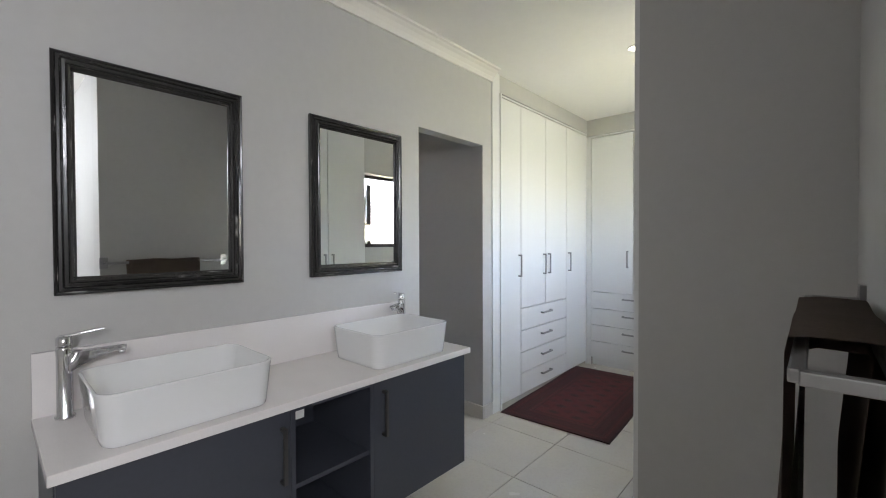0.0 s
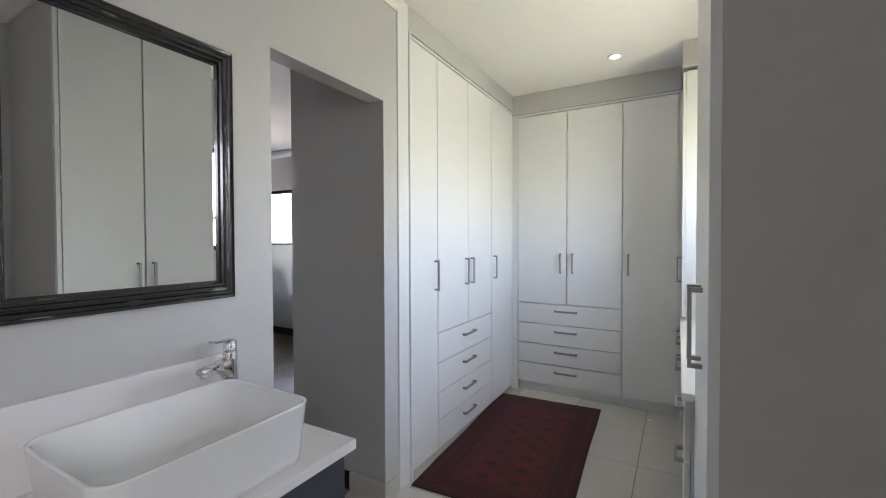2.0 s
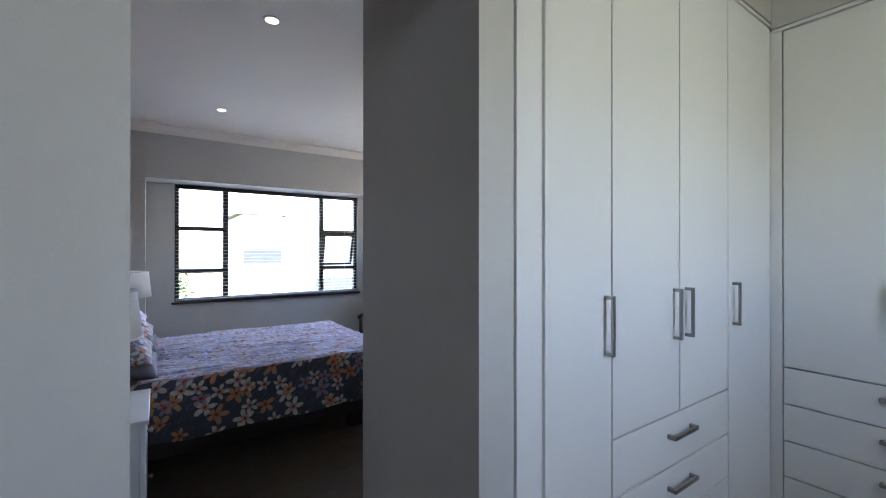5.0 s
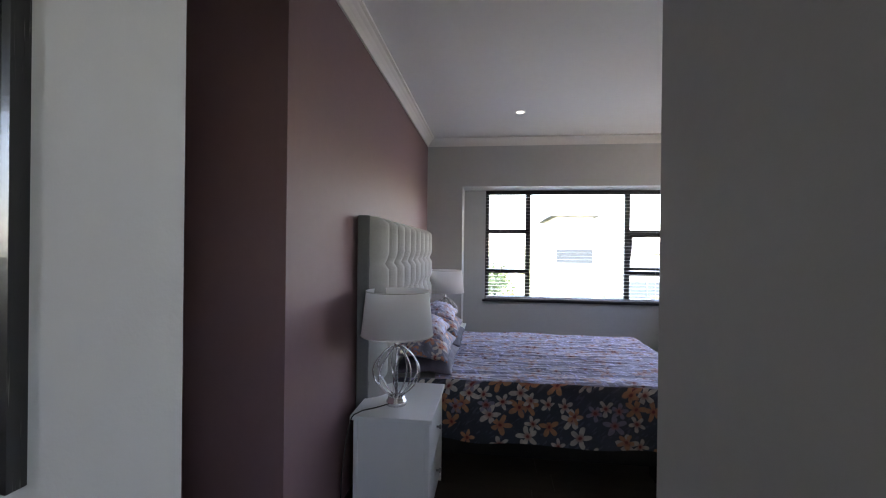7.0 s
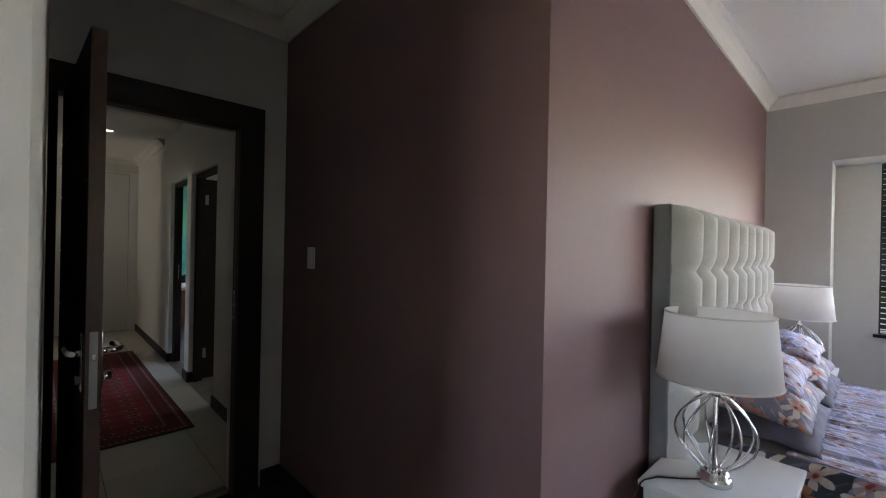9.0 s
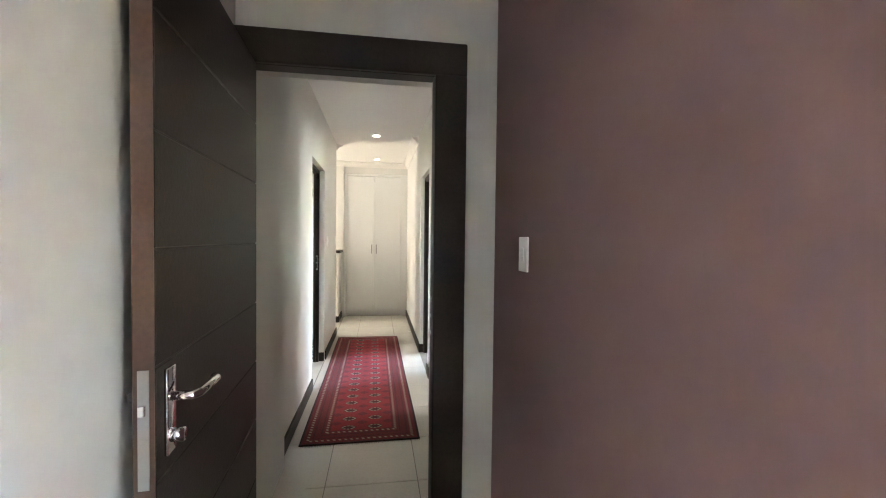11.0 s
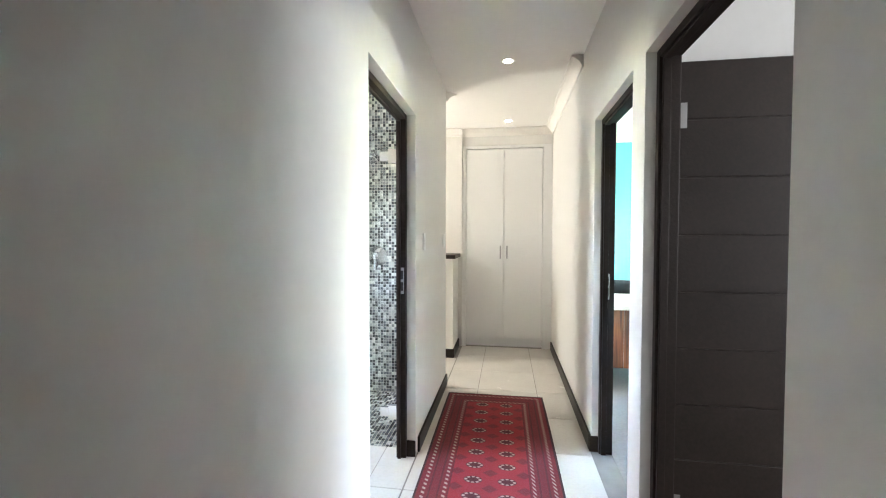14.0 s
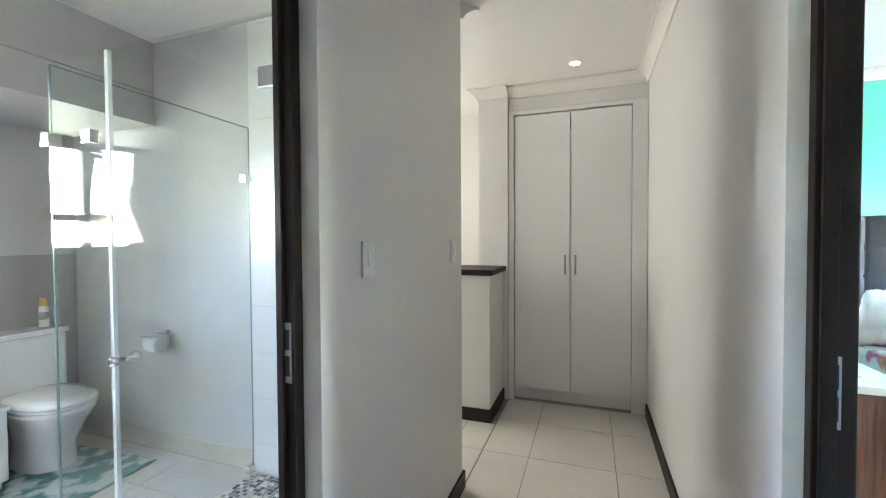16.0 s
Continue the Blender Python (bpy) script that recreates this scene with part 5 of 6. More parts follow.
for sx in (-1, 1):
    part("leg", tube(bmesh.new(), [(sx * 0.31, -0.30, 0), (sx * 0.31, -0.29, 0.60)], 0.022, 8), M_DARKWOOD, ch, smooth=True)
    part("leg", tube(bmesh.new(), [(sx * 0.29, 0.34, 0), (sx * 0.29, 0.26, 0.40), (sx * 0.29, 0.42, 1.03)], 0.022, 8), M_DARKWOOD, ch, smooth=True)
    part("armrest", tube(bmesh.new(), [(sx * 0.31, -0.34, 0.60), (sx * 0.315, -0.1, 0.615), (sx * 0.30, 0.31, 0.62)], 0.022, 8), M_DARKWOOD, ch, smooth=True)
part("seat", boxes((-0.30, -0.30, 0.385, 0.30, 0.28, 0.415), bevel=0.01), M_CANE, ch)
bk = part("backrest", boxes((-0.275, 0, 0, 0.275, 0.022, 0.62), bevel=0.008), M_CANE, ch)
bk.matrix_local = pose(0, 0.275, 0.42, -14, 0, 0)
part("crest_rail", tube(bmesh.new(), [(-0.29, 0.42, 1.03), (0, 0.435, 1.04), (0.29, 0.42, 1.03)], 0.022, 8), M_DARKWOOD, ch, smooth=True)
part("seat_frame", boxes((-0.31, -0.32, 0.36, 0.31, -0.29, 0.42), (-0.31, 0.27, 0.36, 0.31, 0.30, 0.42), (-0.325, -0.29, 0.36, -0.30, 0.27, 0.42), (0.30, -0.29, 0.36, 0.325, 0.27, 0.42), bevel=0.006), M_DARKWOOD, ch)
cs = thing("coat_stand", (-6.55, 4.58, 0), "slim brushed steel coat stand in the window niche", "coat stand")
part("base", lathe(bmesh.new(), [(0.16, 0), (0.16, 0.012), (0.05, 0.022), (0.02, 0.03)], seg=28), M_STEEL, cs, smooth=True)
part("pole", lathe(bmesh.new(), [(0.017, 0.02), (0.017, 1.60), (0.012, 1.61)], seg=14), M_STEEL, cs, smooth=True)
for k, z in enumerate((1.50, 1.40, 1.30, 1.22)):
    a = 1.6 * k + 0.5
    part("hook", tube(bmesh.new(), [(0, 0, z), (0.07 * math.cos(a), 0.07 * math.sin(a), z), (0.10 * math.cos(a), 0.10 * math.sin(a), z + 0.03)], 0.006, 8), M_STEEL, cs, smooth=True)

# ---- shower room ----
M_WTILE = mat("white_wall_tile", (0.74, 0.73, 0.71), 0.24, var=0.02, scale=4)
M_GREYGLASS = mat("mosaic_glass", (0.3, 0.31, 0.32), 0.15, var=0.1)
mn = Nodes(M_GREYGLASS)
geo = mn.t.nodes.new("ShaderNodeNewGeometry")
rampn = mn.t.nodes.new("ShaderNodeValToRGB")
mn.t.links.new(geo.outputs["Random Per Island"], rampn.inputs[0])
rampn.color_ramp.interpolation = "CONSTANT"
els = rampn.color_ramp.elements
els[0].position, els[0].color = 0.0, (0.05, 0.055, 0.06, 1)
els[1].position, els[1].color = 0.3, (0.22, 0.23, 0.23, 1)
for pos, c in ((0.55, (0.42, 0.43, 0.42, 1)), (0.75, (0.12, 0.135, 0.15, 1)), (0.9, (0.58, 0.58, 0.56, 1))):
    els.new(pos).color = c
mn.t.links.new(rampn.outputs[0], M_GREYGLASS.node_tree.nodes["Principled BSDF"].inputs["Base Color"])


def mosaic(name, u0, u1, v0, v1, put, label, pitch=0.025):
    verts, faces = [], []
    nu, nv = int((u1 - u0) / pitch), int((v1 - v0) / pitch)
    g = 0.0016
    for i in range(nu):
        for j in range(nv):
            a0, a1, b0, b1 = u0 + i * pitch + g, u0 + (i + 1) * pitch - g, v0 + j * pitch + g, v0 + (j + 1) * pitch - g
            k = len(verts)
            verts += [put(a0, b0, 0), put(a1, b0, 0), put(a1, b1, 0), put(a0, b1, 0)]
            verts += [put(a0 + g, b0 + g, 1), put(a1 - g, b0 + g, 1), put(a1 - g, b1 - g, 1), put(a0 + g, b1 - g, 1)]
            faces += [(k + 4, k + 5, k + 6, k + 7)] + [(k + s, k + (s + 1) % 4, k + 4 + (s + 1) % 4, k + 4 + s) for s in range(4)]
    me = bpy.data.meshes.new(name)
    me.from_pydata(verts, [], faces)
    me.materials.append(M_GREYGLASS)
    ob = tagged(new(name, me), label, "mosaic", kind="stuff")
    bm = bmesh.new()
    bm.from_mesh(me)
    bmesh.ops.recalc_face_normals(bm, faces=bm.faces)
    bm.to_mesh(me)
    bm.free()
    return ob


YS = -4.19
tiled = structure("wall_shower_tiled", boxes((-2.0, YS, 0, -0.874, YS + 0.006, CEIL - 0.002), (-2.0, -4.184, 0, -1.995, -3.22, CEIL - 0.002)), mat("white_grout", (0.45, 0.44, 0.42), 0.8), "white grouted backing of the shower tiles", "tiled wall")
TH = 0.2755
rows = [0.0, 0.179] + [0.179 + TH * k for k in range(1, 10)] + [CEIL - 0.004]
cut = {}
for z0, z1 in zip(rows, rows[1:]):
    for x0, x1 in ((-1.37, -0.878), (-1.992, -1.724)):
        key = (round(x1 - x0, 4), round(z1 - z0, 4))
        if key not in cut:
            cut[key] = mesh_of("tile", boxes((0.0012, 0, 0.0012, key[0] - 0.0012, 0.006, key[1] - 0.0012), bevel=0.0015), M_WTILE)
        o = new("tile", cut[key])
        o.parent = tiled
        o.matrix_world = pose(x0, YS + 0.006, z0)
# darker dado on the wall behind the toilet
structure("trim_grey_dado", boxes((0.748, -4.178, 0.0, 0.76, -1.3, 1.305)), mat("grey_wall_tile", (0.36, 0.34, 0.32), 0.25, var=0.04), "smooth grey tiled dado behind the toilet", "tiled wall")
mosaic("mosaic_strip", -1.72, -1.37, 0.0, CEIL - 0.01, lambda a, b, h: (a, YS + 0.006 + 0.005 * h, b), "grey glass mosaic strip up the shower wall")
mosaic("mosaic_floor", -1.99, -0.88, -4.17, -3.23, lambda a, b, h: (a, b, -0.001 + 0.004 * h), "grey glass mosaic shower floor")
drain = single("floor_drain", lathe(bmesh.new(), [(0.06, 0.003), (0.06, 0.006), (0.045, 0.007)], (-1.45, -3.72, 0), 24), M_STEEL, "round steel shower drain in the mosaic", "drain", smooth=True)
enc = thing("shower_enclosure", (0, 0, 0), "frameless clear glass corner shower enclosure", "shower")
GT = 2.06
gd = part("glass_door", boxes((-1.915, -3.224, 0.012, -1.21, -3.216, GT), bevel=0.001), M_SHOWERGLASS, enc, "clear glass shower door")
part("edge_seal", boxes((-1.212, -3.227, 0.012, -1.196, -3.213, GT)), mat("clear_plastic_seal", (0.72, 0.76, 0.77), 0.2), gd, "whitish plastic door seal")
part("fixed_pane", boxes((-1.196, -3.224, 0.006, -0.876, -3.216, GT), bevel=0.001), M_SHOWERGLASS, enc)
part("fixed_pane", boxes((-0.876, -4.178, 0.006, -0.868, -3.216, GT), bevel=0.001), M_SHOWERGLASS, enc)
M_GLASSEDGE = mat("ground_glass_edge", (0.20, 0.30, 0.28), 0.25, var=0.1)
for x0, y0, x1, y1 in ((-0.8765, -3.2245, -0.8705, -3.2185), (-0.876, -4.183, -0.868, -4.179), (-1.2, -3.2242, -1.1935, -3.2158)):
    part("glass_edge", boxes((x0, y0, 0.006, x1, y1, GT)), M_GLASSEDGE, enc, "greenish ground edge of the glass")
part("glass_edge", boxes((-0.876, -4.178, GT, -0.868, -3.2245, GT + 0.003)), M_GLASSEDGE, enc, "greenish ground edge of the glass")
for o in enc.children_recursive:
    o.visible_shadow = False
for z in (0.20, 1.83):
    part("hinge", boxes((-1.98, -3.232, z, -1.925, -3.208, z + 0.09), (-1.925, -3.230, z + 0.015, -1.87, -3.210, z + 0.075), bevel=0.002), M_CHROME, enc, "square chrome glass hinge")
for z in (0.006, 1.738):
    part("clamp", boxes((-0.892, -4.178, z, -0.852, -4.13, z + 0.045), bevel=0.002), M_CHROME, enc)
part("clamp", boxes((-0.90, -3.245, 1.75, -0.852, -3.198, 1.80), bevel=0.002), M_CHROME, enc)
part("clamp", boxes((-1.122, -3.235, 1.748, -1.072, -3.205, 1.796), bevel=0.002), M_CHROME, enc)
for sy in (-1, 1):
    kn = part("knob", lathe(bmesh.new(), [(0.010, 0), (0.009, 0.016), (0.016, 0.022), (0.018, 0.034), (0.014, 0.044), (0.006, 0.046)], seg=18), M_CHROME, gd, "round chrome door knob", True)
    kn.matrix_local = pose(-1.255, -3.22 + sy * 0.004, 0.985, -90 * sy, 0, 0)
shv = thing("overhead_shower", (-1.545, YS + 0.012, 0), "chrome shower head and arm on the mosaic strip", "shower head")
part("arm", tube(bmesh.new(), [(0, 0, 2.08), (0, 0.10, 2.10), (0, 0.18, 2.07), (0, 0.22, 2.02)], 0.010, 10), M_CHROME, shv, smooth=True)
hd = part("head", lathe(bmesh.new(), [(0.015, 0.03), (0.03, 0.015), (0.065, 0.005), (0.068, 0.0), (0.06, -0.004)], seg=24), M_CHROME, shv, smooth=True)
hd.matrix_local = pose(0, 0.225, 2.0, 25, 0, 0)
mx = thing("shower_mixer", (-1.545, YS + 0.012, 1.20), "round chrome shower mixer with a lever", "tap")
pl = part("plate", lathe(bmesh.new(), [(0.085, 0), (0.085, 0.006), (0.04, 0.012), (0.035, 0.05), (0.02, 0.058)], seg=28), M_CHROME, mx, smooth=True)
pl.matrix_local = pose(0, 0, 0, -90, 0, 0)
part("lever", boxes((-0.012, 0.045, -0.12, 0.012, 0.06, 0.0), bevel=0.004), M_CHROME, mx)
rh = thing("toilet_roll_holder", (-0.17, YS + 0.001, 0.76), "chrome holder with a white toilet roll", "roll holder")
part("bracket", boxes((-0.02, 0, -0.02, 0.02, 0.012, 0.05), (-0.008, 0.012, 0.03, 0.008, 0.08, 0.045), bevel=0.002), M_CHROME, rh)
rl = part("roll", lathe(bmesh.new(), [(0.02, -0.05), (0.055, -0.05), (0.057, -0.045), (0.057, 0.045), (0.055, 0.05), (0.02, 0.05)], seg=28), mat("tissue_paper", (0.8, 0.79, 0.77), 0.95, bump=0.2), rh, "white paper roll", True)
rl.matrix_local = pose(0, 0.085, -0.02, 0, 90, 0)
part("cover", boxes((-0.055, 0.03, 0.03, 0.055, 0.145, 0.036), bevel=0.002), M_CHROME, rh)

# toilet with its cistern against the wall under the window
tl = thing("toilet", (0.746, -3.81, 0), "white ceramic close-coupled toilet with its lid down", "toilet", turn=0)
part("cistern", boxes((-0.19, -0.20, 0.40, 0.0, 0.20, 0.79), bevel=0.02), M_CERAMIC, tl, smooth=False)
part("cistern_lid", boxes((-0.20, -0.21, 0.79, 0.0, 0.21, 0.825), bevel=0.008), M_CERAMIC, tl)
part("flush_button", lathe(bmesh.new(), [(0.025, 0.825), (0.025, 0.829), (0.02, 0.831)], (-0.10, 0, 0), 18), M_CHROME, tl, smooth=True)


def oval(bm, cx, a, b, z, n=28, square=2.4):
    pts = []
    for k in range(n):
        t = 2 * math.pi * k / n
        c, s = math.cos(t), math.sin(t)
        pts.append(bm.verts.new((cx + a * math.copysign(abs(c) ** (2 / square), c), b * math.copysign(abs(s) ** (2 / square), s), z)))
    return pts


def loft(rows):
    bm = bmesh.new()
    rings = [oval(bm, *r) for r in rows]
    for a, b in zip(rings, rings[1:]):
        for k in range(len(a)):
            bm.faces.new((a[k], a[(k + 1) % len(a)], b[(k + 1) % len(b)], b[k]))
    bm.faces.new(rings[0][::-1]), bm.faces.new(rings[-1])
    return bm


part("bowl", loft([(-0.30, 0.22, 0.13, 0.0), (-0.30, 0.22, 0.128, 0.02), (-0.32, 0.20, 0.12, 0.16), (-0.36, 0.25, 0.155, 0.30), (-0.385, 0.275, 0.18, 0.37), (-0.385, 0.28, 0.185, 0.40)]), M_CERAMIC, tl, smooth=True)
part("seat", loft([(-0.39, 0.275, 0.187, 0.402), (-0.39, 0.28, 0.19, 0.412), (-0.39, 0.278, 0.188, 0.420)]), M_CERAMIC, tl, smooth=True)
part("lid", loft([(-0.39, 0.278, 0.188, 0.423), (-0.39, 0.282, 0.192, 0.436), (-0.39, 0.27, 0.18, 0.455), (-0.39, 0.20, 0.12, 0.462)]), M_CERAMIC, tl, smooth=True)
can = thing("spray_can", (0.66, -3.94, 0.826), "slim air freshener can on the cistern", "can")
part("body", lathe(bmesh.new(), [(0.024, 0), (0.026, 0.004), (0.026, 0.13), (0.022, 0.14)], seg=20), mat("can_white", (0.7, 0.68, 0.62), 0.3), can, smooth=True)
part("cap", lathe(bmesh.new(), [(0.022, 0.14), (0.023, 0.145), (0.022, 0.185), (0.018, 0.19)], seg=20), mat("can_gold", (0.55, 0.36, 0.12), 0.35), can, "amber cap", True)
part("band", lathe(bmesh.new(), [(0.0264, 0.05), (0.0264, 0.1)], seg=20), mat("can_band", (0.35, 0.33, 0.30), 0.4), can, smooth=True)
M_PILE, un, ub = blank("teal_pile", 0.95)
blot = un.noise(un.coords(), 7.0, 3)
un.t.links.new(un.mix(un.step(blot, 0.5, 0.05), (0.10, 0.25, 0.24), un.mix(un.noise(un.coords(), 90, 2), (0.42, 0.52, 0.50), (0.60, 0.66, 0.63))), ub.inputs["Base Color"])
un.bump(un.noise(un.coords(), 140, 2), 1.0, 0.006, ub)
bm = bmesh.new()
nb = 24
g = [[bm.verts.new((-0.40 + 0.75 * i / nb, -0.30 + 0.55 * j / nb, 0.012 + 0.006 * noise.noise((i * 0.7, j * 0.7, 0)))) for i in range(nb + 1)] for j in range(nb + 1)]
for p, q in zip(g, g[1:]):
    for k in range(nb):
        bm.faces.new((p[k], p[k + 1], q[k + 1], q[k]))
made = bmesh.ops.extrude_face_region(bm, geom=bm.faces[:])
for v in [e for e in made["geom"] if isinstance(e, bmesh.types.BMVert)]:
    v.co.z = 0.001
bmr = single("bath_mat", bm, M_PILE, "teal and grey tufted bath mat round the toilet", "bath mat", smooth=True)
bmr.matrix_world = pose(0.18, -3.74, 0.004, 0, 0, 4)
skirting("baseboard_shower_room", [(-0.86, YS + 0.0, 0.745, YS + 0.012)], M_TILE, "cream tile skirting", 0.12)
bxu = thing("bath_cabinet", (0.746, -3.34, 0), "low white bathroom cabinet beside the toilet", "cabinet", turn=0)
part("body", boxes((-0.47, -0.235, 0.06, 0.0, 0.25, 0.455), bevel=0.006), M_WHITE, bxu)
part("plinth", boxes((-0.44, -0.215, 0.0, 0.0, 0.23, 0.06)), M_WHITE, bxu)
part("top", boxes((-0.485, -0.245, 0.455, 0.0, 0.26, 0.478), bevel=0.005), M_CERAMIC, bxu)

# ---- turquoise room ----
M_OAK, on, ob_ = blank("varnished_hardwood", 0.32)
ox, oy, oz = on.xyz(on.coords())
ograin = on.noise(on.vec(on.op("MULTIPLY", ox, 34.0), on.op("MULTIPLY", oy, 34.0), on.op("MULTIPLY", oz, 2.6)), 1.0, 5)
on.t.links.new(on.mix(on.step(ograin, 0.5, 0.16), (0.075, 0.022, 0.009), (0.24, 0.085, 0.030)), ob_.inputs["Base Color"])
on.bump(ograin, 0.15, 0.003, ob_)
dk = thing("writing_desk", (-3.66, -4.91, 0), "varnished reddish wooden desk with a white top", "desk")
part("top", boxes((-0.42, -0.45, 0.725, 0.30, 0.42, 0.76), bevel=0.005), mat("pale_desk_top", (0.62, 0.56, 0.46), 0.35, var=0.1), dk)
for x0, x1 in ((-0.36, -0.045), (-0.04, 0.27)):
    part("panel", boxes((x0, 0.36, 0.20, x1, 0.38, 0.724), bevel=0.003), M_OAK, dk)
part("side", boxes((0.27, -0.42, 0.20, 0.29, 0.36, 0.724)), M_OAK, dk)
part("side", boxes((-0.38, -0.42, 0.20, -0.36, 0.36, 0.724)), M_OAK, dk)
for x in (-0.37, 0.27):
    for y in (-0.40, 0.36):
        part("leg", boxes((x - 0.02, y - 0.02, 0, x + 0.02, y + 0.02, 0.20), bevel=0.003), M_OAK, dk)
single("papers", boxes((-3.95, -4.86, 0.761, -3.64, -4.64, 0.766)), mat("paper_white", (0.75, 0.72, 0.72), 0.8, var=0.1), "loose white papers on the desk", "papers")
oc = thing("office_chair", (-4.0, -5.62, 0), "black mesh office chair behind the desk", "chair", turn=160)
M_BLACKMESH = mat("black_mesh", (0.012, 0.013, 0.014), 0.7)
part("backrest", loft([(0, 0.24, 0.04, 0.52), (0, 0.25, 0.035, 0.66), (0, 0.22, 0.03, 0.84), (0, 0.15, 0.02, 0.88)]), M_BLACKMESH, oc, smooth=True)
part("seat", loft([(0, 0.24, 0.23, 0.43), (0, 0.26, 0.25, 0.47), (0, 0.24, 0.23, 0.50)]), M_BLACKMESH, oc, smooth=True)
part("column", lathe(bmesh.new(), [(0.03, 0.08), (0.03, 0.43)], seg=14), M_BLACKMESH, oc, smooth=True)
for k in range(5):
    a = 2 * math.pi * k / 5
    part("foot", tube(bmesh.new(), [(0, 0, 0.10), (0.28 * math.cos(a), 0.28 * math.sin(a), 0.03)], 0.03, 8), M_BLACKMESH, oc)
headboard((-5.175, -6.385, 0), 1.23, 1.56, 6, [1.315, 1.10, 0.885, 0.67], "dark grey button-tufted headboard on the turquoise wall", mat("slate_upholstery", (0.10, 0.10, 0.11), 0.85, var=0.1, bump=0.3, bscale=400), M_LINENSHADED)
b2 = thing("single_bed", (-5.16, -6.26, 0), "single bed with a bright floral cover", "bed")
part("base", boxes((-0.48, 0.0, 0.05, 0.48, 1.85, 0.35), bevel=0.01), M_LINENSHADED, b2)
M_BRIGHT = watercolour("bright_floral_cotton", 5.5)
M_BRIGHT2 = watercolour("bright_floral_pillow", 7.0)
part("cover", boxes((-0.52, 0.02, 0.25, 0.52, 1.9, 0.60), bevel=0.05), M_BRIGHT, b2, "bright floral bedspread")
for x, y, z, mt, lab in ((-4.85, -6.11, 0.83, M_SHADE, "plain white pillow against the headboard"), (-5.0, -5.97, 0.79, M_BRIGHT2, "white cushion printed with tropical leaves and flowers"), (-5.45, -6.10, 0.83, M_BRIGHT2, "printed cushion against the headboard")):
    p = pillow(x, y, z, 0.50, 0.48, 0.16, 68, mt, lab)
    tagged(p, group="cushions on the single bed")

# ---- outdoors, seen through the bedroom window ----
GZ = -3.0
M_GRASS = mat("dry_lawn", (0.16, 0.17, 0.06), 0.95, var=0.4, scale=3)
structure("ground", boxes((-900, -900, GZ - 0.2, 900, 900, GZ)), M_GRASS, "pale dry ground outside", "ground")
structure("road", boxes((-21, -200, GZ + 0.004, -14, 200, GZ + 0.012)), mat("asphalt", (0.06, 0.06, 0.058), 0.9, var=0.2, scale=4), "grey tarred road", "road")
structure("pavement", boxes((-24, -200, GZ + 0.004, -21, 200, GZ + 0.10)), mat("concrete_paving", (0.36, 0.34, 0.31), 0.9, var=0.1), "pale concrete pavement with a kerb", "pavement")
M_PLASTER = mat("cream_plaster", (0.62, 0.58, 0.52), 0.9, var=0.05)
M_FARPANE = mat("sky_lit_pane", (0.16, 0.17, 0.18), 0.08, var=0.1)
M_ROOF = mat("grey_roof_tile", (0.03, 0.03, 0.031), 0.8, var=0.2, scale=2)


def house(x, y, w, d, h, roof, label, turn=0, garage=True):
    ob = thing("house", (x, y, GZ), label, "house", "houses across the road", turn)
    part("wall", boxes((-d, -w, 0, 0, w, h)), M_PLASTER, ob)
    bm = bmesh.new()
    o = 0.5
    base = [bm.verts.new(p) for p in ((-d - o, -w - o, h), (o, -w - o, h), (o, w + o, h), (-d - o, w + o, h))]
    r1, r2 = bm.verts.new((-d / 2, -max(0.0, w - d / 2), h + roof)), bm.verts.new((-d / 2, max(0.01, w - d / 2), h + roof))
    bm.faces.new(base[::-1])
    bm.faces.new((base[0], base[1], r1)), bm.faces.new((base[1], base[2], r2, r1)), bm.faces.new((base[2], base[3], r2)), bm.faces.new((base[3], base[0], r1, r2))
    part("roof", bm, M_ROOF, ob, "grey tiled hip roof")
    for k in range(-1, 2):
        for z in (1.0, 3.9):
            if z + 1.3 > h or garage:
                continue
            wd = new("window")
            wd.parent = ob
            wd.matrix_local = pose(0.02, k * w * 0.62, z)
            part("pane", boxes((-0.06, -0.65, 0, 0.0, 0.65, 1.2)), M_FARPANE, wd)
            part("window_frame", boxes((0, -0.72, -0.08, 0.05, 0.72, 0.0), (0, -0.72, 1.2, 0.05, 0.72, 1.28), (0, -0.72, 0, 0.05, -0.65, 1.2), (0, 0.65, 0, 0.05, 0.72, 1.2)), M_WHITE, wd)
    if garage:
        part("garage_door", boxes((0.0, -1.33, 3.4, 0.05, 1.33, 4.45), bevel=0.01), mat("garage_grey", (0.11, 0.105, 0.10), 0.6), ob, "grey sectional garage door")
    return ob


house(-34, 8.65, 1.35, 8, 6.95, 1.58, "double-storey cream house with a grey hip roof")
house(-35, 19.0, 4.6, 8, 3.0, 1.9, "single-storey cream house with a grey roof", garage=False)
house(-36, -1.5, 4.8, 8, 3.0, 1.8, "single-storey cream house beyond the road", garage=False)
house(-33, 14.2, 2.2, 5, 4.2, 1.2, "narrow cream wing beside the tall house", garage=False)
bw = thing("boundary_wall", (-27, 0, GZ), "pale plastered boundary wall with brick piers", "wall")
part("wall", boxes((-0.1, -30, 0, 0.1, 3.5, 1.5), (-0.1, 12, 0, 0.1, 40, 1.5)), M_PLASTER, bw)
for y in (3.6, 11.9, 18, 24, -4, -12):
    part("pier", boxes((-0.22, y - 0.22, 0, 0.22, y + 0.22, 1.8), bevel=0.02), mat("ochre_brick", (0.36, 0.22, 0.12), 0.9, var=0.2), bw)


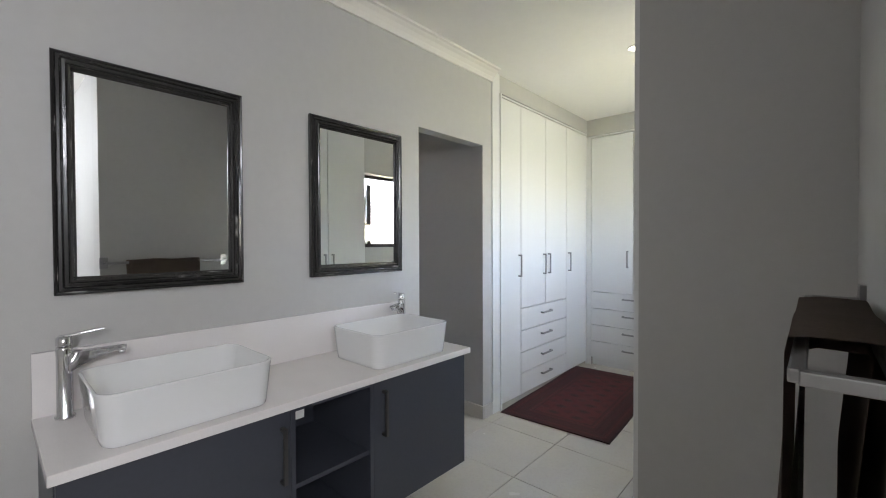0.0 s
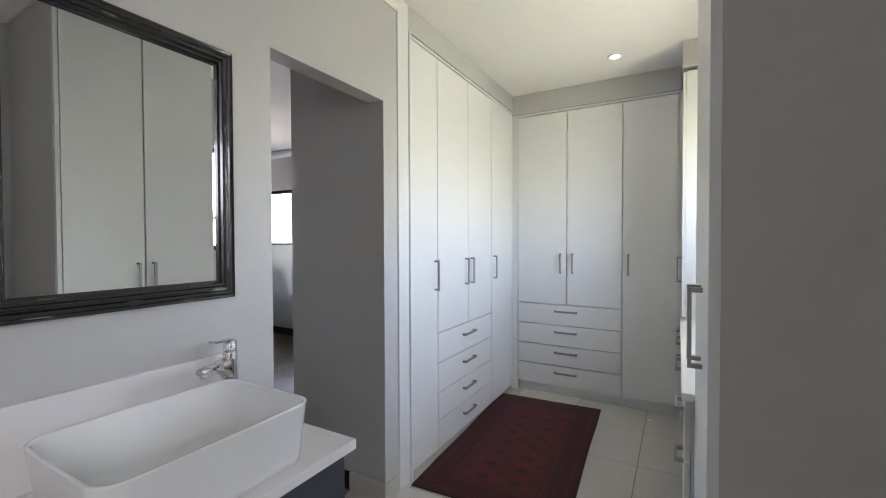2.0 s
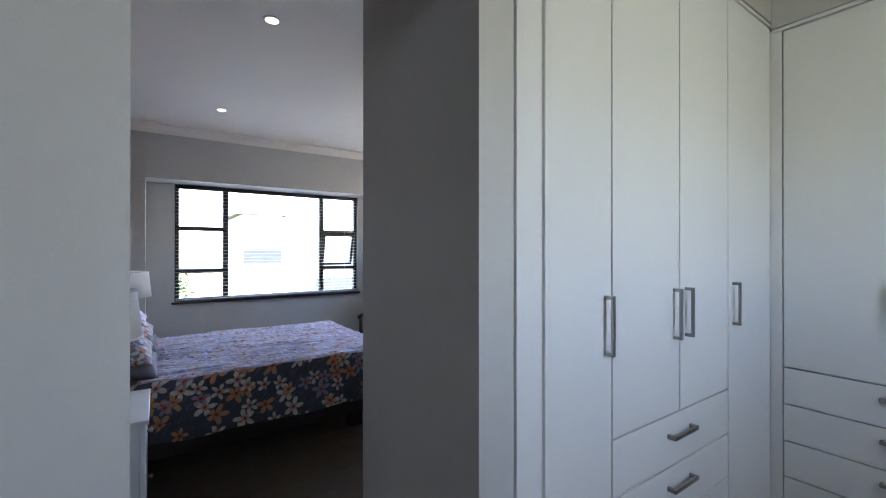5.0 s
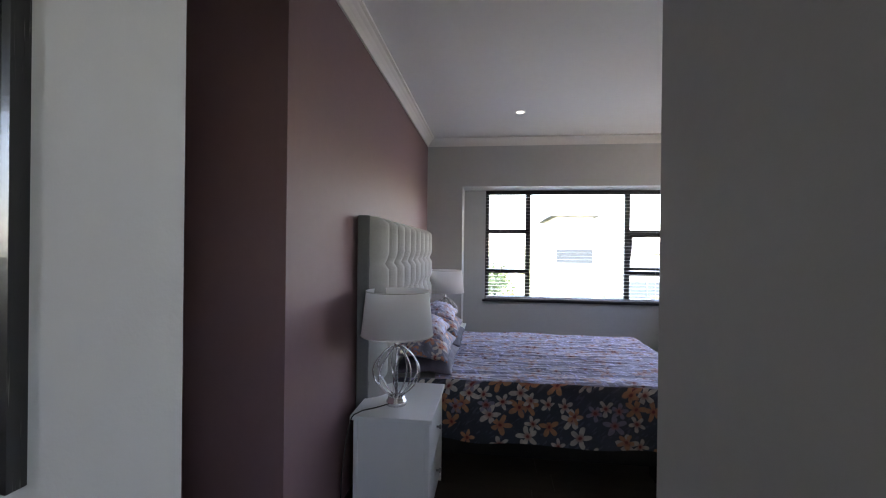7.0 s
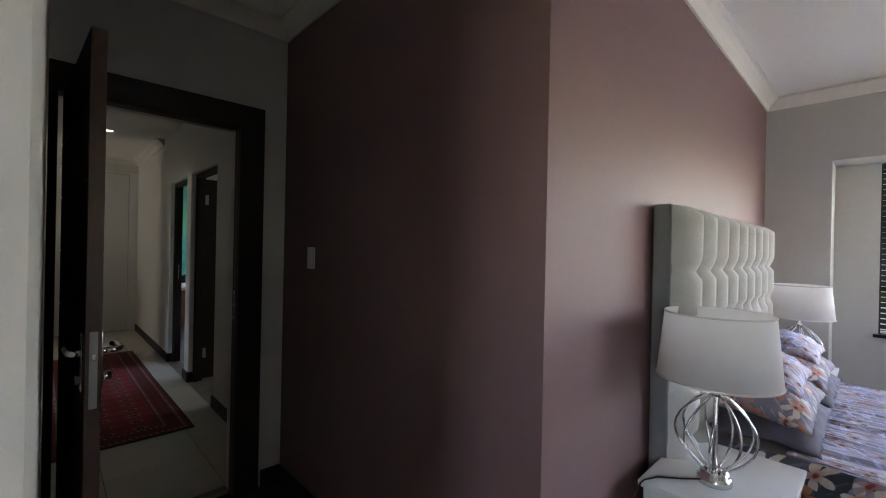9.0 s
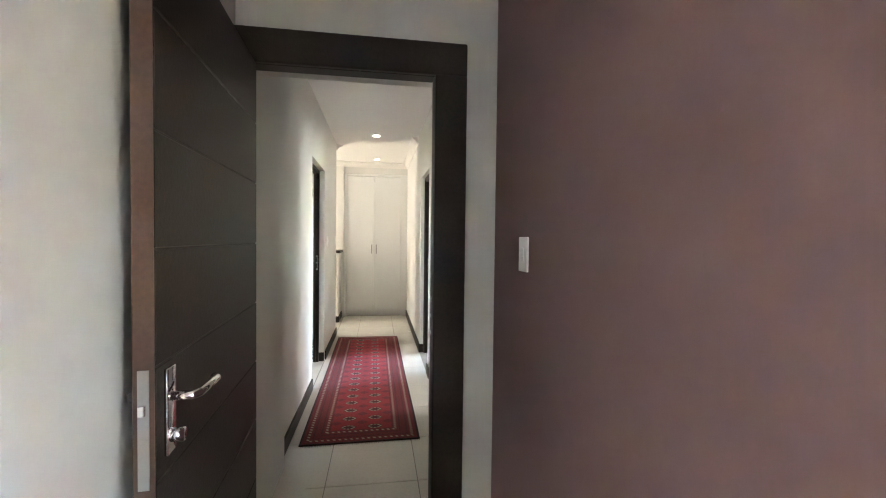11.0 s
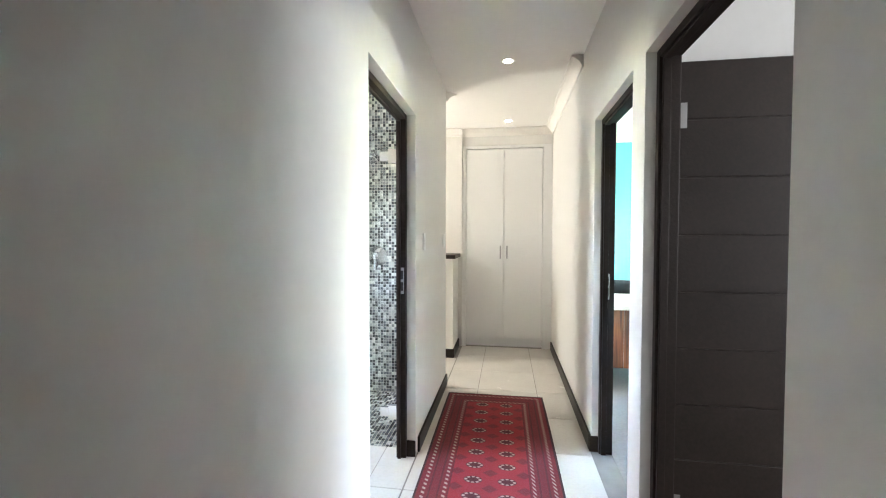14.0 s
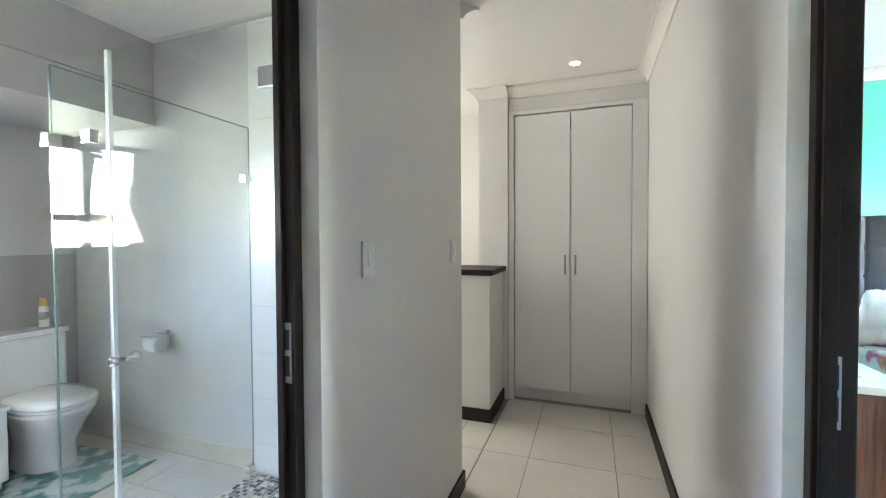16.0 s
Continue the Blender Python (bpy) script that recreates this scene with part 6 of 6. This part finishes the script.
def tree(x, y, h, r, label, seed):
    rnd = random.Random(seed)
    ob = thing("tree", (x, y, GZ), label, "tree", "garden trees")
    part("trunk", tube(bmesh.new(), [(0, 0, 0), (0.05, 0, h * 0.4), (0.0, 0.06, h * 0.75)], 0.09, 8), M_DARKWOOD, ob, smooth=True)
    verts, faces = [], []
    for k in range(1400):
        a, b = rnd.uniform(0, 2 * math.pi), rnd.uniform(-0.9, 1)
        rr = r * rnd.uniform(0.35, 1.0) * (0.8 + 0.3 * math.sin(3 * a + 4 * b))
        c = Vector((rr * math.cos(a) * math.sqrt(1 - b * b), rr * math.sin(a) * math.sqrt(1 - b * b), h * 0.8 + rr * b * 0.9))
        q = Euler((rnd.uniform(0, 6), rnd.uniform(0, 6), rnd.uniform(0, 6))).to_matrix()
        s = rnd.uniform(0.06, 0.12)
        i = len(verts)
        verts += [c + q @ Vector(p) * s for p in ((-1, 0, 0), (0, -0.5, 0), (1, 0, 0), (0, 0.5, 0))]
        faces.append((i, i + 1, i + 2, i + 3))
    me = bpy.data.meshes.new("crown")
    me.from_pydata(verts, [], faces)
    me.materials.append(mat("foliage", (0.07, 0.10, 0.03), 0.7, var=0.4, scale=4))
    o = new("crown", me)
    o.parent = ob


tree(-25, 2.6, 3.2, 1.4, "leafy green tree in a garden across the road", 1)
tree(-19, 14.5, 2.2, 0.8, "small bushy green tree beside the road", 2)

# ---- floor tiles and planks, last ----
def tiles(parent, x0, x1, y0, y1, jx, jy, p=0.516, g=0.0022):
    """Square tiles with a bevelled edge; jx, jy lie on a joint."""
    cache = {}
    i0, i1 = math.floor((x0 - jx) / p), math.ceil((x1 - jx) / p)
    j0, j1 = math.floor((y0 - jy) / p), math.ceil((y1 - jy) / p)
    for i in range(i0, i1):
        for j in range(j0, j1):
            a0, a1 = max(x0, jx + i * p), min(x1, jx + (i + 1) * p)
            b0, b1 = max(y0, jy + j * p), min(y1, jy + (j + 1) * p)
            if a1 - a0 < 0.02 or b1 - b0 < 0.02:
                continue
            key = (round(a1 - a0, 4), round(b1 - b0, 4))
            if key not in cache:
                cache[key] = mesh_of("tile", boxes((g, g, -0.006, key[0] - g, key[1] - g, 0.0), bevel=0.0012), M_FLOORTILE)
            o = new("tile", cache[key])
            o.parent = parent
            o.matrix_world = pose(a0, b0, 0.0005 * random.random())


M_FLOORTILE, tn, tb_ = blank("cream_porcelain", 0.2)
oi = tn.t.nodes.new("ShaderNodeObjectInfo").outputs["Random"]
geo2 = tn.t.nodes.new("ShaderNodeNewGeometry").outputs["Position"]
tcol = tn.mix(tn.noise(geo2, 3.5, 6), (0.56, 0.525, 0.47), (0.68, 0.645, 0.58))
tcol = tn.mix(tn.op("MULTIPLY", tn.step(tn.noise(geo2, 55, 3), 0.56, 0.08), 0.12), tcol, (0.42, 0.38, 0.32))
tcol = tn.mix(tn.op("MULTIPLY", oi, 0.12), tcol, (0.48, 0.45, 0.40))
tn.t.links.new(tcol, tb_.inputs["Base Color"])
rgh = tn.op("ADD", 0.16, tn.op("MULTIPLY", tn.noise(geo2, 9), 0.16))
tn.t.links.new(rgh, tb_.inputs["Roughness"])
base = bpy.data.objects["floor_tiled_base"]
tiles(base, -2.32, -0.11, -0.9, 5.3, -1.477, 2.837)
tiles(base, -3.205, -2.12, -5.82, -0.255, -2.42, -4.88)
tiles(base, -2.115, 0.75, -4.18, -1.31, -2.42, -4.88)
tiles(base, -2.115, 0.6, -5.28, -4.44, -2.42, -4.88)

M_PLANK, pn, pb_ = blank("dark_oak_plank", 0.36)
oi = pn.t.nodes.new("ShaderNodeObjectInfo").outputs["Random"]
px, py, pz = pn.xyz(pn.coords())
gv = pn.vec(pn.op("ADD", pn.op("MULTIPLY", px, 26.0), pn.op("MULTIPLY", oi, 40.0)), pn.op("MULTIPLY", py, 2.2))
grain = pn.noise(gv, 1.0, 6)
pcol = pn.mix(grain, (0.040, 0.027, 0.019), (0.115, 0.079, 0.055))
pcol = pn.mix(pn.op("MULTIPLY", oi, 0.55), pcol, (0.075, 0.058, 0.044))
pn.t.links.new(pcol, pb_.inputs["Base Color"])
pn.bump(grain, 0.12, 0.003, pb_)
base = bpy.data.objects["floor_bedroom_base"]
rnd = random.Random(4)
cache = {}
PW, PL = 0.192, 1.28
for region in ((-6.87, -2.72, 1.684, 5.27), (-3.185, -2.33, -0.10, 1.684), (-2.72, -2.33, 1.684, 2.841)):
    rx0, rx1, ry0, ry1 = region
    for i in range(math.floor(rx0 / PW), math.ceil(rx1 / PW)):
        a0, a1 = max(rx0, i * PW), min(rx1, (i + 1) * PW)
        if a1 - a0 < 0.015:
            continue
        y = ry0 - rnd.uniform(0, PL)
        while y < ry1:
            b0, b1 = max(ry0, y), min(ry1, y + PL)
            y += PL
            if b1 - b0 < 0.03:
                continue
            key = (round(a1 - a0, 3), round(b1 - b0, 3))
            if key not in cache:
                cache[key] = mesh_of("plank", boxes((0.0006, 0.0006, -0.012, key[0] - 0.0006, key[1] - 0.0006, -0.001), bevel=0.0012), M_PLANK)
            o = new("plank", cache[key])
            o.parent = base
            o.matrix_world = pose(a0, b0, 0)
structure("trim_threshold", boxes((-2.345, 2.165, -0.004, -2.315, 2.841, 0.004), (-2.345, 2.06, -0.004, -2.315, 2.165, 0.004), (-2.94, -0.19, -0.004, -2.19, -0.165, 0.005)), M_STEEL, "thin metal floor threshold strip", "threshold")
